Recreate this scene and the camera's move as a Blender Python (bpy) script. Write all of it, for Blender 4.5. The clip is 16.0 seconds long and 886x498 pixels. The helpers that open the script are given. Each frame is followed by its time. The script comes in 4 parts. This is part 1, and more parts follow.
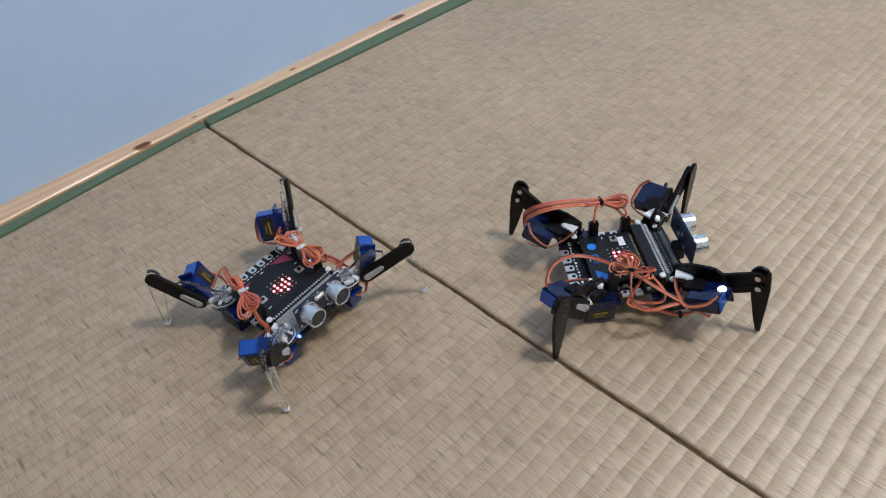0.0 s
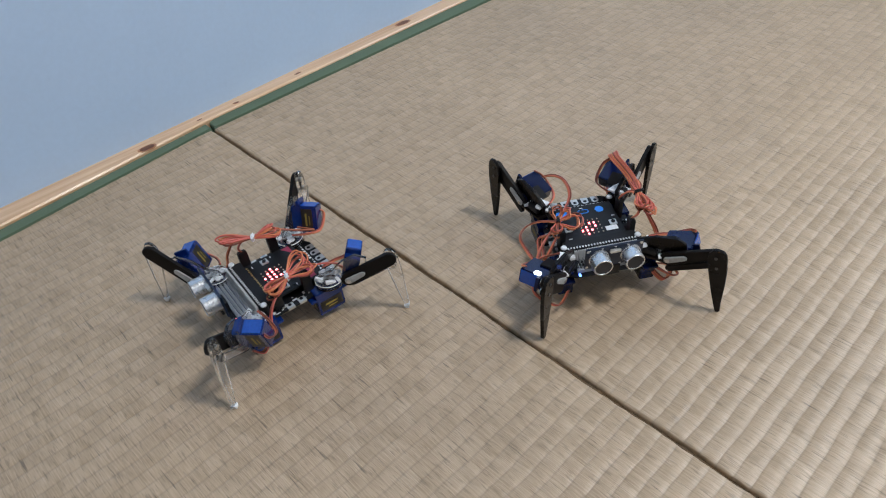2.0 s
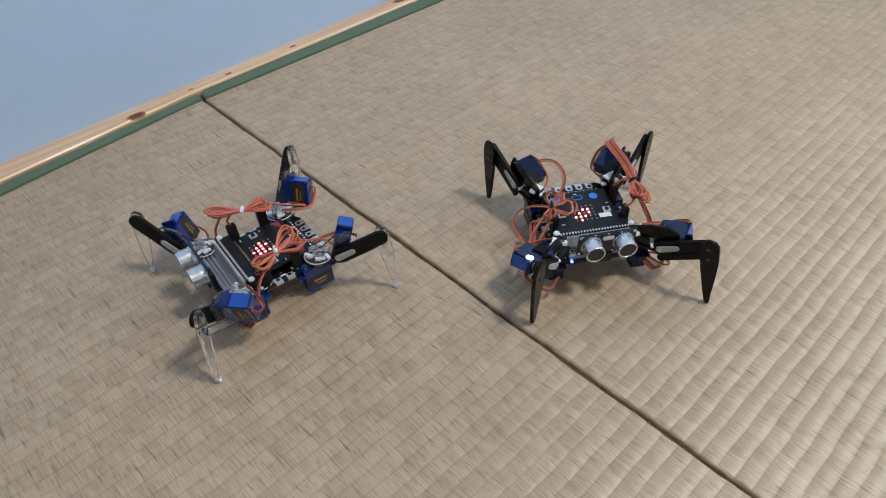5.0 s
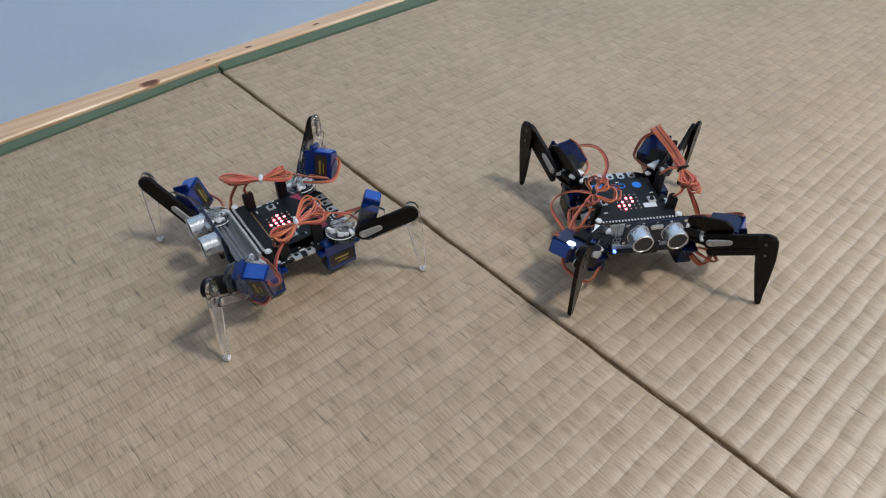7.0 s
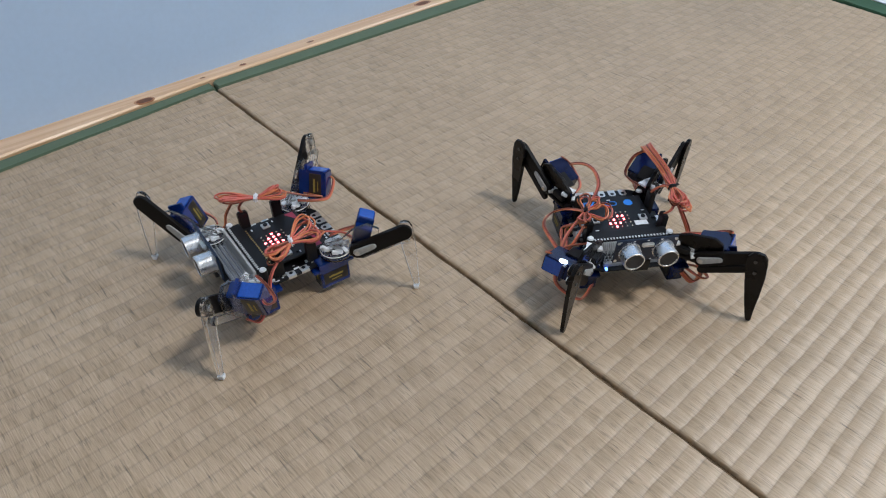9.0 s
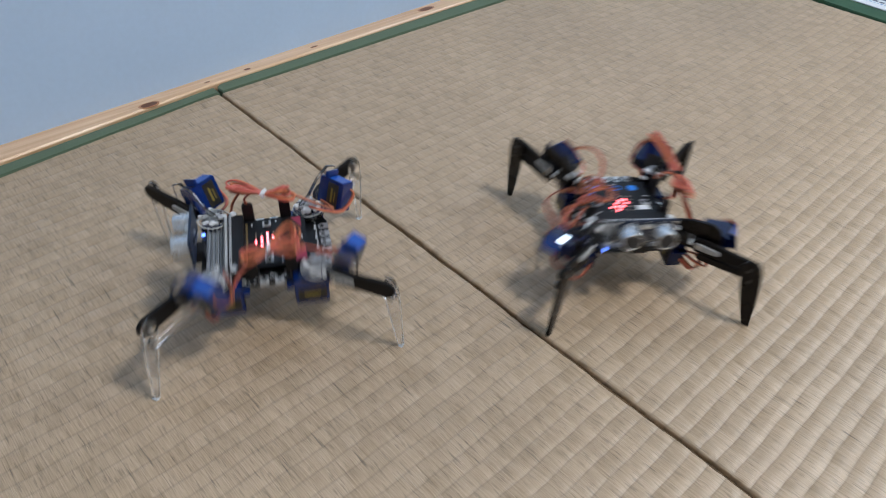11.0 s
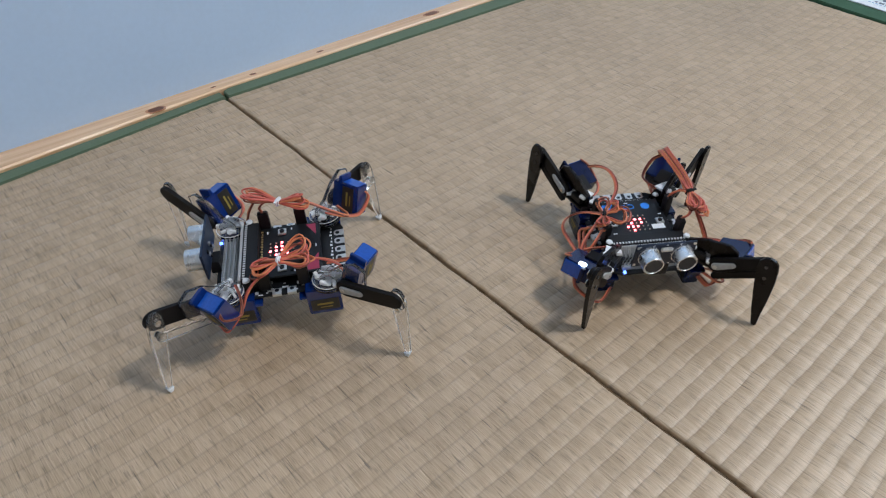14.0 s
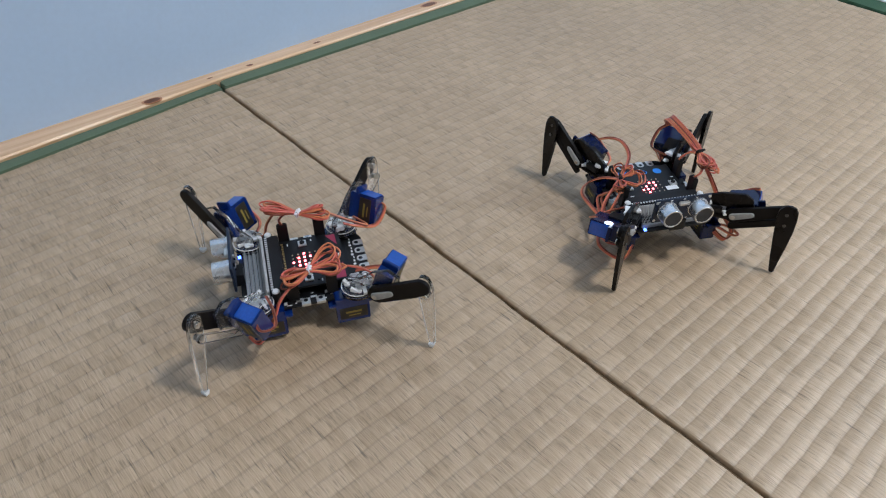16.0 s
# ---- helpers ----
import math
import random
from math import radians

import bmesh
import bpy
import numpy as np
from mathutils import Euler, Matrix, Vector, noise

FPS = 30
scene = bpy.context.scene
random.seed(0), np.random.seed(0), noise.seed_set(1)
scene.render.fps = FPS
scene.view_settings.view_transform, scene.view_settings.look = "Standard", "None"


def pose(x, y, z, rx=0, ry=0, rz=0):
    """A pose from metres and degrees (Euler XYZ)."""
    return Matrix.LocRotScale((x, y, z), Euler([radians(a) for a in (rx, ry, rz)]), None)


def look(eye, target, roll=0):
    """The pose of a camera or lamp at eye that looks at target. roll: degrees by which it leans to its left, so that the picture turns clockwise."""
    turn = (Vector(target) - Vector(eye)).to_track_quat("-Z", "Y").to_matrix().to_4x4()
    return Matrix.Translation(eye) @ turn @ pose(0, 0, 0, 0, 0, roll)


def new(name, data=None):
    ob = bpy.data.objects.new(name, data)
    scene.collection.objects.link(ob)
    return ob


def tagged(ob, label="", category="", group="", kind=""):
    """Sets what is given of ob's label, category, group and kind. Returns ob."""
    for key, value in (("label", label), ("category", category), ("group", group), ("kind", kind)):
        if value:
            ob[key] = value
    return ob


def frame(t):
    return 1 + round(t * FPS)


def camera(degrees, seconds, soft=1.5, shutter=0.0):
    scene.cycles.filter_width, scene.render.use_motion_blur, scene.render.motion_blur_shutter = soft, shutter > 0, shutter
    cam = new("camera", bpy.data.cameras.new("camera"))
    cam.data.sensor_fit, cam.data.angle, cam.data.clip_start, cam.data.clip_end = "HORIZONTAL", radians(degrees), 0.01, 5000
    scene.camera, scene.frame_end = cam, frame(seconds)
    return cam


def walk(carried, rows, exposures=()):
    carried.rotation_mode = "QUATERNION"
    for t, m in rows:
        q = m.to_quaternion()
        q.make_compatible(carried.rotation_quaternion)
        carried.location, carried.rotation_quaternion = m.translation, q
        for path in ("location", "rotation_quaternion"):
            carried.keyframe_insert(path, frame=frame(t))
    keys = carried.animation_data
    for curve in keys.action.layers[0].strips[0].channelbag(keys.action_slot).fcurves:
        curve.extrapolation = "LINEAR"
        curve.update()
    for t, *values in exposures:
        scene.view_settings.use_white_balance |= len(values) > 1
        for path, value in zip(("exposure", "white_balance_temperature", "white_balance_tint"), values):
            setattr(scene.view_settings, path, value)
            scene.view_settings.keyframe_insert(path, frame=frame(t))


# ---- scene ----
cam = camera(65.7, 16.0, soft=1.1, shutter=0.5)
PATH = [
    (0, (-0.272, -0.673, 0.404), (0.731, 0.413, -0.942), -4.0),
    (0.5, (-0.274, -0.672, 0.404), (0.731, 0.418, -0.94), -3.9),
    (1, (-0.275, -0.67, 0.405), (0.734, 0.422, -0.933), -3.7),
    (1.5, (-0.276, -0.67, 0.406), (0.732, 0.426, -0.929), -3.6),
    (2, (-0.275, -0.671, 0.402), (0.737, 0.426, -0.93), -3.5),
    (2.5, (-0.276, -0.671, 0.399), (0.736, 0.424, -0.934), -3.2),
    (3, (-0.275, -0.671, 0.397), (0.738, 0.416, -0.943), -2.7),
    (3.5, (-0.273, -0.672, 0.393), (0.743, 0.397, -0.958), -2.1),
    (4, (-0.275, -0.672, 0.398), (0.743, 0.386, -0.96), -1.2),
    (6.5, (-0.278, -0.646, 0.384), (0.75, 0.395, -0.98), 1.4),
    (7, (-0.285, -0.64, 0.352), (0.755, 0.422, -0.985), 2.8),
    (7.5, (-0.284, -0.639, 0.351), (0.765, 0.426, -0.979), 3.2),
    (8, (-0.284, -0.641, 0.354), (0.773, 0.423, -0.969), 3.2),
    (8.5, (-0.284, -0.64, 0.357), (0.777, 0.426, -0.961), 3.1),
    (9, (-0.285, -0.64, 0.358), (0.783, 0.427, -0.953), 3.1),
    (11.5, (-0.287, -0.639, 0.361), (0.783, 0.441, -0.938), 3.3),
    (12, (-0.288, -0.64, 0.363), (0.781, 0.447, -0.932), 3.2),
    (12.5, (-0.288, -0.64, 0.361), (0.782, 0.45, -0.931), 3.2),
    (13, (-0.287, -0.641, 0.359), (0.779, 0.452, -0.932), 3.0),
    (13.5, (-0.287, -0.641, 0.359), (0.775, 0.455, -0.933), 2.8),
    (14, (-0.286, -0.641, 0.36), (0.776, 0.453, -0.934), 2.8),
    (14.5, (-0.286, -0.642, 0.358), (0.774, 0.452, -0.939), 2.9),
    (15, (-0.285, -0.643, 0.358), (0.773, 0.45, -0.94), 2.8),
    (15.5, (-0.286, -0.643, 0.356), (0.774, 0.444, -0.946), 2.8),
    (16, (-0.285, -0.644, 0.356), (0.771, 0.443, -0.949), 2.7),
]
walk(cam, [(t, look(eye, target, roll)) for t, eye, target, roll in PATH])

# ---- world and light ----
world = bpy.data.worlds.new("world")
scene.world = world
world.use_nodes = True
wn = world.node_tree
sky = wn.nodes.new("ShaderNodeTexSky")
sky.sky_type, sky.sun_disc = "NISHITA", False
sky.sun_elevation, sky.sun_rotation = radians(35), radians(120)
wn.links.new(sky.outputs[0], wn.nodes["Background"].inputs[0])
wn.nodes["Background"].inputs[1].default_value = 0.12


def area(name, m, size, size_y, power, color, shape="RECTANGLE"):
    data = bpy.data.lights.new(name, "AREA")
    data.shape, data.size, data.size_y, data.energy, data.color = shape, size, size_y, power, color
    ob = new(name, data)
    ob.matrix_world = m
    return ob


LAMP = (0.44, -1.12, 1.85)
area("ceiling_lamp_light", pose(*LAMP), 0.34, 0.34, 22.0, (0.955, 0.965, 0.995), "DISK")
area("window_light", look((2.03, -0.95, 1.86), (0.1, -0.65, 0.0)), 0.9, 0.74, 15, (0.67, 0.83, 1.0))

# ---- materials ----


def nodes_of(name):
    m = bpy.data.materials.new(name)
    m.use_nodes = True
    t = m.node_tree
    return m, t.nodes, t.links, t.nodes["Principled BSDF"]


def mat(name, color, rough=0.5, metal=0.0, vary=0.12, scale=60.0, bump=0.1, coat=0.0, spec=0.5):
    """A painted, moulded or metal surface with grain, smudges and fine relief."""
    m, n, l, b = nodes_of(name)
    tc = n.new("ShaderNodeTexCoord")
    fine, broad = n.new("ShaderNodeTexNoise"), n.new("ShaderNodeTexNoise")
    fine.inputs["Scale"].default_value, fine.inputs["Detail"].default_value = scale * 12, 5
    broad.inputs["Scale"].default_value, broad.inputs["Detail"].default_value = scale, 3
    l.new(tc.outputs["Object"], fine.inputs["Vector"]), l.new(tc.outputs["Object"], broad.inputs["Vector"])
    add = n.new("ShaderNodeMath")
    add.operation = "ADD"
    l.new(fine.outputs[0], add.inputs[0]), l.new(broad.outputs[0], add.inputs[1])
    ramp = n.new("ShaderNodeMapRange")
    ramp.inputs["From Min"].default_value, ramp.inputs["From Max"].default_value = 0.6, 1.4
    ramp.inputs["To Min"].default_value, ramp.inputs["To Max"].default_value = 1 - vary, 1 + vary
    l.new(add.outputs[0], ramp.inputs[0])
    mul = n.new("ShaderNodeVectorMath")
    mul.operation = "SCALE"
    mul.inputs[0].default_value = color
    l.new(ramp.outputs[0], mul.inputs["Scale"])
    l.new(mul.outputs[0], b.inputs["Base Color"])
    rr = n.new("ShaderNodeMapRange")
    rr.inputs["To Min"].default_value, rr.inputs["To Max"].default_value = max(rough - 0.1, 0.02), min(rough + 0.12, 1)
    l.new(broad.outputs[0], rr.inputs[0]), l.new(rr.outputs[0], b.inputs["Roughness"])
    b.inputs["Metallic"].default_value, b.inputs["Coat Weight"].default_value = metal, coat
    b.inputs["Specular IOR Level"].default_value = spec
    if bump:
        bp = n.new("ShaderNodeBump")
        bp.inputs["Strength"].default_value, bp.inputs["Distance"].default_value = bump, 0.0003
        l.new(fine.outputs[0], bp.inputs["Height"]), l.new(bp.outputs[0], b.inputs["Normal"])
    return m


def glow(name, color, strength):
    m, n, l, b = nodes_of(name)
    b.inputs["Base Color"].default_value = (*color, 1)
    b.inputs["Emission Color"].default_value, b.inputs["Emission Strength"].default_value = (*color, 1), strength
    return m


def clear(name, tint=(0.95, 0.97, 0.98), rough=0.04, see=0.98, bump=0.0):
    m, n, l, b = nodes_of(name)
    b.inputs["Base Color"].default_value = (*tint, 1)
    b.inputs["Transmission Weight"].default_value, b.inputs["IOR"].default_value = see, 1.49
    no = n.new("ShaderNodeTexNoise")
    no.inputs["Scale"].default_value = 300
    mr = n.new("ShaderNodeMapRange")
    mr.inputs["To Min"].default_value, mr.inputs["To Max"].default_value = rough * 0.3, rough * 2
    l.new(no.outputs[0], mr.inputs[0]), l.new(mr.outputs[0], b.inputs["Roughness"])
    if bump:
        bp = n.new("ShaderNodeBump")
        bp.inputs["Strength"].default_value, bp.inputs["Distance"].default_value = bump, 0.002
        l.new(no.outputs[0], bp.inputs["Height"]), l.new(bp.outputs[0], b.inputs["Normal"])
    return m


def math_node(n, l, op, a, c=None):
    k = n.new("ShaderNodeMath")
    k.operation = op
    for i, v in enumerate((a, c)):
        if v is None:
            continue
        if isinstance(v, (int, float)):
            k.inputs[i].default_value = v
        else:
            l.new(v, k.inputs[i])
    return k.outputs[0]


def ramped(n, l, value, a, b, c, d):
    k = n.new("ShaderNodeMapRange")
    for name, v in (("From Min", a), ("From Max", b), ("To Min", c), ("To Max", d)):
        k.inputs[name].default_value = v
    l.new(value, k.inputs[0])
    return k.outputs[0]


def stretched(n, l, position, scale, detail):
    sc = n.new("ShaderNodeVectorMath")
    sc.operation = "MULTIPLY"
    l.new(position, sc.inputs[0])
    sc.inputs[1].default_value = scale
    t = n.new("ShaderNodeTexNoise")
    t.inputs["Scale"].default_value, t.inputs["Detail"].default_value = 1.0, detail
    l.new(sc.outputs[0], t.inputs["Vector"])
    return t.outputs[0]


def rush(name):
    """Woven rush: straw along the mat's width, bound in rows of small pillows that are staggered from row to row."""
    m, n, l, b = nodes_of(name)
    geo = n.new("ShaderNodeNewGeometry")
    where = geo.outputs["Position"]
    sep = n.new("ShaderNodeSeparateXYZ")
    l.new(where, sep.inputs[0])
    x = sep.outputs[0]
    uv = n.new("ShaderNodeUVMap")
    uv.uv_map = "weave"
    suv = n.new("ShaderNodeSeparateXYZ")
    l.new(uv.outputs[0], suv.inputs[0])
    row = suv.outputs[1]
    index = math_node(n, l, "FLOOR", row)
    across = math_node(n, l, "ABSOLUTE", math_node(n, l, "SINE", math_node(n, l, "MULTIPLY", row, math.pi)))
    cell = math_node(n, l, "ADD", suv.outputs[0], math_node(n, l, "MULTIPLY", index, 0.5))
    along = math_node(n, l, "ABSOLUTE", math_node(n, l, "SINE", math_node(n, l, "MULTIPLY", cell, math.pi)))
    # each pillow has its own tone
    cxy = n.new("ShaderNodeCombineXYZ")
    l.new(math_node(n, l, "FLOOR", cell), cxy.inputs[0]), l.new(index, cxy.inputs[1])
    white = n.new("ShaderNodeTexWhiteNoise")
    l.new(cxy.outputs[0], white.inputs["Vector"])
    soft_across = math_node(n, l, "POWER", across, 0.6)
    soft_along = ramped(n, l, math_node(n, l, "POWER", along, 0.7), 0, 1, 0.30, 1.0)
    pillow = math_node(n, l, "MULTIPLY", soft_across, soft_along)
    # single straws about a millimetre across
    wob = stretched(n, l, where, (90, 22, 1), 2)
    phase = math_node(n, l, "ADD", math_node(n, l, "MULTIPLY", x, math.pi / 0.00115), math_node(n, l, "MULTIPLY", wob, 6))
    ridge = math_node(n, l, "ABSOLUTE", math_node(n, l, "SINE", phase))
    straw = stretched(n, l, where, (900, 52, 1), 3)
    streak = stretched(n, l, where, (430, 34, 1), 2)
    big = n.new("ShaderNodeTexNoise")
    big.inputs["Scale"].default_value, big.inputs["Detail"].default_value = 60, 4
    l.new(where, big.inputs["Vector"])
    huge = n.new("ShaderNodeTexNoise")
    huge.inputs["Scale"].default_value, huge.inputs["Detail"].default_value = 5, 3
    l.new(where, huge.inputs["Vector"])
    mixed = math_node(n, l, "ADD", math_node(n, l, "MULTIPLY", straw, 0.60), math_node(n, l, "MULTIPLY", big.outputs[0], 0.26))
    mixed = math_node(n, l, "ADD", mixed, math_node(n, l, "MULTIPLY", white.outputs[0], 0.12))
    ramp = n.new("ShaderNodeValToRGB")
    e = ramp.color_ramp.elements
    e[0].position, e[0].color = 0.28, (0.350, 0.247, 0.144, 1)
    e[1].position, e[1].color = 0.72, (0.63, 0.482, 0.337, 1)
    e.new(0.5).color = (0.50, 0.366, 0.236, 1)
    l.new(mixed, ramp.inputs[0])
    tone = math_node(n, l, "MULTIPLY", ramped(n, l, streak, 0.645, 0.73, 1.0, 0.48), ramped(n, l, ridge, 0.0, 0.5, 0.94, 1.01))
    tone = math_node(n, l, "MULTIPLY", tone, ramped(n, l, stretched(n, l, where, (820, 75, 1), 1), 0.60, 0.69, 1.0, 0.72))
    # grooves between rows carry their shade in the colour, besides the darker binding thread
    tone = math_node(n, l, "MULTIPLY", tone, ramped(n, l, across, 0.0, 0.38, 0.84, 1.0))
    tone = math_node(n, l, "MULTIPLY", tone, ramped(n, l, huge.outputs[0], 0.3, 0.7, 0.92, 1.08))
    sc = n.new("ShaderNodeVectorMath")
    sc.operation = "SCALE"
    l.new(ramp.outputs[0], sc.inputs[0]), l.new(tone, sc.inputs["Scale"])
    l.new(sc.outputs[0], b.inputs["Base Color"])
    h = math_node(n, l, "ADD", math_node(n, l, "MULTIPLY", pillow, 0.3), math_node(n, l, "MULTIPLY", ridge, 0.06))
    h = math_node(n, l, "ADD", h, math_node(n, l, "MULTIPLY", straw, 0.3))
    bp = n.new("ShaderNodeBump")
    bp.inputs["Strength"].default_value, bp.inputs["Distance"].default_value = 0.95, 0.0017
    l.new(h, bp.inputs["Height"]), l.new(bp.outputs[0], b.inputs["Normal"])
    l.new(ramped(n, l, straw, 0.3, 0.7, 0.42, 0.55), b.inputs["Roughness"])
    # the straws scatter their gloss across their length
    tan = n.new("ShaderNodeTangent")
    tan.direction_type, tan.uv_map = "UV_MAP", "weave"
    l.new(tan.outputs[0], b.inputs["Tangent"])
    b.inputs["Anisotropic"].default_value = 0.65
    b.inputs["Specular IOR Level"].default_value = 1.0
    return m


def pine(name):
    """Planed pine with long grain along x and brown knots."""
    m, n, l, b = nodes_of(name)
    geo = n.new("ShaderNodeNewGeometry")
    sc = n.new("ShaderNodeVectorMath")
    sc.operation = "MULTIPLY"
    sc.inputs[1].default_value = (6, 220, 60)
    l.new(geo.outputs["Position"], sc.inputs[0])
    g = n.new("ShaderNodeTexNoise")
    g.inputs["Scale"].default_value, g.inputs["Detail"].default_value, g.inputs["Distortion"].default_value = 1.0, 5, 0.6
    l.new(sc.outputs[0], g.inputs["Vector"])
    ramp = n.new("ShaderNodeValToRGB")
    e = ramp.color_ramp.elements
    e[0].position, e[0].color = 0.3, (0.68, 0.40, 0.21, 1)
    e[1].position, e[1].color = 0.7, (0.88, 0.61, 0.38, 1)
    l.new(g.outputs[0], ramp.inputs[0])
    l.new(ramp.outputs[0], b.inputs["Base Color"])
    bp = n.new("ShaderNodeBump")
    bp.inputs["Strength"].default_value, bp.inputs["Distance"].default_value = 0.2, 0.0004
    l.new(g.outputs[0], bp.inputs["Height"]), l.new(bp.outputs[0], b.inputs["Normal"])
    b.inputs["Roughness"].default_value, b.inputs["Coat Weight"].default_value = 0.34, 0.45
    b.inputs["Coat Roughness"].default_value = 0.2
    return m


def cloth(name, color):
    m, n, l, b = nodes_of(name)
    geo = n.new("ShaderNodeNewGeometry")
    w = n.new("ShaderNodeTexNoise")
    w.inputs["Scale"].default_value, w.inputs["Detail"].default_value = 1400, 2
    v = n.new("ShaderNodeTexNoise")
    v.inputs["Scale"].default_value = 30
    l.new(geo.outputs["Position"], w.inputs["Vector"]), l.new(geo.outputs["Position"], v.inputs["Vector"])
    mr = n.new("ShaderNodeMapRange")
    mr.inputs["To Min"].default_value, mr.inputs["To Max"].default_value = 0.65, 1.3
    l.new(math_node(n, l, "MULTIPLY_ADD", w.outputs[0], 0.6), mr.inputs[0])
    l.new(math_node(n, l, "MULTIPLY", v.outputs[0], 0.4), mr.inputs[0].links[0].from_node.inputs[2])
    s = n.new("ShaderNodeVectorMath")
    s.operation = "SCALE"
    s.inputs[0].default_value = color
    l.new(mr.outputs[0], s.inputs["Scale"]), l.new(s.outputs[0], b.inputs["Base Color"])
    bp = n.new("ShaderNodeBump")
    bp.inputs["Strength"].default_value, bp.inputs["Distance"].default_value = 0.4, 0.0003
    l.new(w.outputs[0], bp.inputs["Height"]), l.new(bp.outputs[0], b.inputs["Normal"])
    b.inputs["Roughness"].default_value = 0.75
    return m


ROW, CELL, RELIEF = 0.0116, 0.0112, 0.00075
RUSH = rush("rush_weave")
GREEN = cloth("green_border_cloth", (0.118, 0.170, 0.108))
DARK_GREEN = cloth("dark_green_border_cloth", (0.035, 0.10, 0.05))
PINE = pine("pine")
KNOT = mat("pine_knot", (0.16, 0.06, 0.025), 0.45, vary=0.4, scale=80)
HALO = mat("knot_halo_wood", (0.52, 0.22, 0.10), 0.35, vary=0.3, scale=90, coat=0.5)
PLASTER = mat("wall_paper", (0.49, 0.65, 0.87), 0.85, vary=0.035, scale=14, bump=0.25)
ROOM_WALL = mat("pale_plaster", (0.69, 0.69, 0.685), 0.85, vary=0.05, scale=10, bump=0.25)
CEIL = mat("ceiling_board", (0.76, 0.755, 0.74), 0.8, vary=0.05, scale=6)
SUBFLOOR = mat("subfloor", (0.16, 0.11, 0.065), 0.9)
STRAW_END = mat("straw_ends", (0.15, 0.095, 0.05), 0.8, vary=0.4, scale=120, bump=0.5)
PAPER = mat("printed_paper", (0.80, 0.83, 0.86), 0.5, vary=0.04)
INK = mat("print_ink", (0.06, 0.08, 0.14), 0.5)
PRINT_BLUE = mat("print_blue", (0.25, 0.42, 0.62), 0.5)
PCB = mat("black_solder_mask", (0.008, 0.009, 0.011), 0.36, vary=0.25, spec=0.35)
PCB_BLUE = mat("blue_solder_mask", (0.010, 0.021, 0.050), 0.35, vary=0.2)
BLACK = mat("black_plastic", (0.009, 0.009, 0.010), 0.42, vary=0.3, spec=0.3)
ACRYL_BLACK = mat("black_acrylic", (0.006, 0.0045, 0.0045), 0.26, vary=0.3, bump=0.05, spec=0.2)
MATT_BLACK = mat("matt_black_link", (0.006, 0.005, 0.005), 0.45, vary=0.3, spec=0.16)
GREY_PINS = mat("header_pins", (0.50, 0.51, 0.52), 0.36, metal=0.6, vary=0.2)
SILVER = mat("tinned_pads", (0.72, 0.72, 0.70), 0.3, metal=0.85, vary=0.12)
TIN = mat("tinned_contacts", (0.74, 0.75, 0.75), 0.36, metal=0.3, vary=0.12)
ALU = mat("brushed_aluminium", (0.78, 0.80, 0.82), 0.26, metal=0.9, vary=0.08, scale=120)
STEEL = mat("steel_bolt", (0.62, 0.61, 0.58), 0.28, metal=1.0, vary=0.1)
DARK_STEEL = mat("black_oxide_bolt", (0.10, 0.10, 0.10), 0.35, metal=0.8, vary=0.1)
GREY_PLASTIC = mat("grey_header_plastic", (0.30, 0.33, 0.37), 0.45, vary=0.15)
MESH = mat("sensor_mesh", (0.035, 0.035, 0.038), 0.6, vary=0.4, scale=200, bump=0.8)
NYLON = mat("white_nylon", (0.79, 0.81, 0.83), 0.45, vary=0.1)
HORN = mat("grey_white_nylon", (0.42, 0.43, 0.43), 0.4, vary=0.25, scale=300, bump=0.4)
SERVO = mat("blue_servo_case", (0.003, 0.024, 0.155), 0.13, vary=0.3, coat=0.5)
SERVO_DARK = mat("dark_blue_servo_case", (0.003, 0.009, 0.050), 0.16, vary=0.3, coat=0.2, spec=0.4)
STICKER = mat("servo_sticker", (0.02, 0.018, 0.014), 0.35, vary=0.2)
YELLOW = mat("yellow_print", (0.33, 0.25, 0.05), 0.5, vary=0.2)
WIRE_O = mat("orange_wire", (0.70, 0.23, 0.10), 0.4, vary=0.15)
WIRE_R = mat("red_wire", (0.64, 0.145, 0.105), 0.4, vary=0.15)
WIRE_B = mat("brown_wire", (0.24, 0.065, 0.035), 0.4, vary=0.2)
PINK = mat("pink_print", (0.33, 0.03, 0.075), 0.45, vary=0.1)
CYAN = mat("blue_print", (0.02, 0.22, 0.75), 0.45, vary=0.1)
GOLD = mat("gold_contacts", (0.65, 0.48, 0.2), 0.3, metal=0.8)
CLEAR = clear("clear_acrylic", (0.985, 0.99, 1.0), 0.012)
# nearly opaque milky white; puts the glints of acrylic into the colour
MILKY_GLINT = clear("milky_glint_plastic", (0.96, 0.98, 1.0), 0.06, 0.05, 0.25)
# a brighter copy of the servo blue, with the end face's gloss in its colour
SERVO_GLOSS = mat("servo_case_gloss_blue", (0.008, 0.08, 0.42), 0.2, vary=0.25, coat=0.4)
LED_RED = glow("lit_red_led", (1.0, 0.10, 0.12), 16.0)
LED_OFF = mat("unlit_led", (0.55, 0.48, 0.38), 0.4)
LED_BLUE = glow("lit_blue_led", (0.12, 0.25, 1.0), 4.0)
LED_WHITE = glow("lit_white_led", (0.70, 0.85, 1.0), 4.0)
SHADE = glow("lamp_shade", (1.0, 0.97, 0.92), 1.2)

# ---- building helpers ----
MM = 0.001


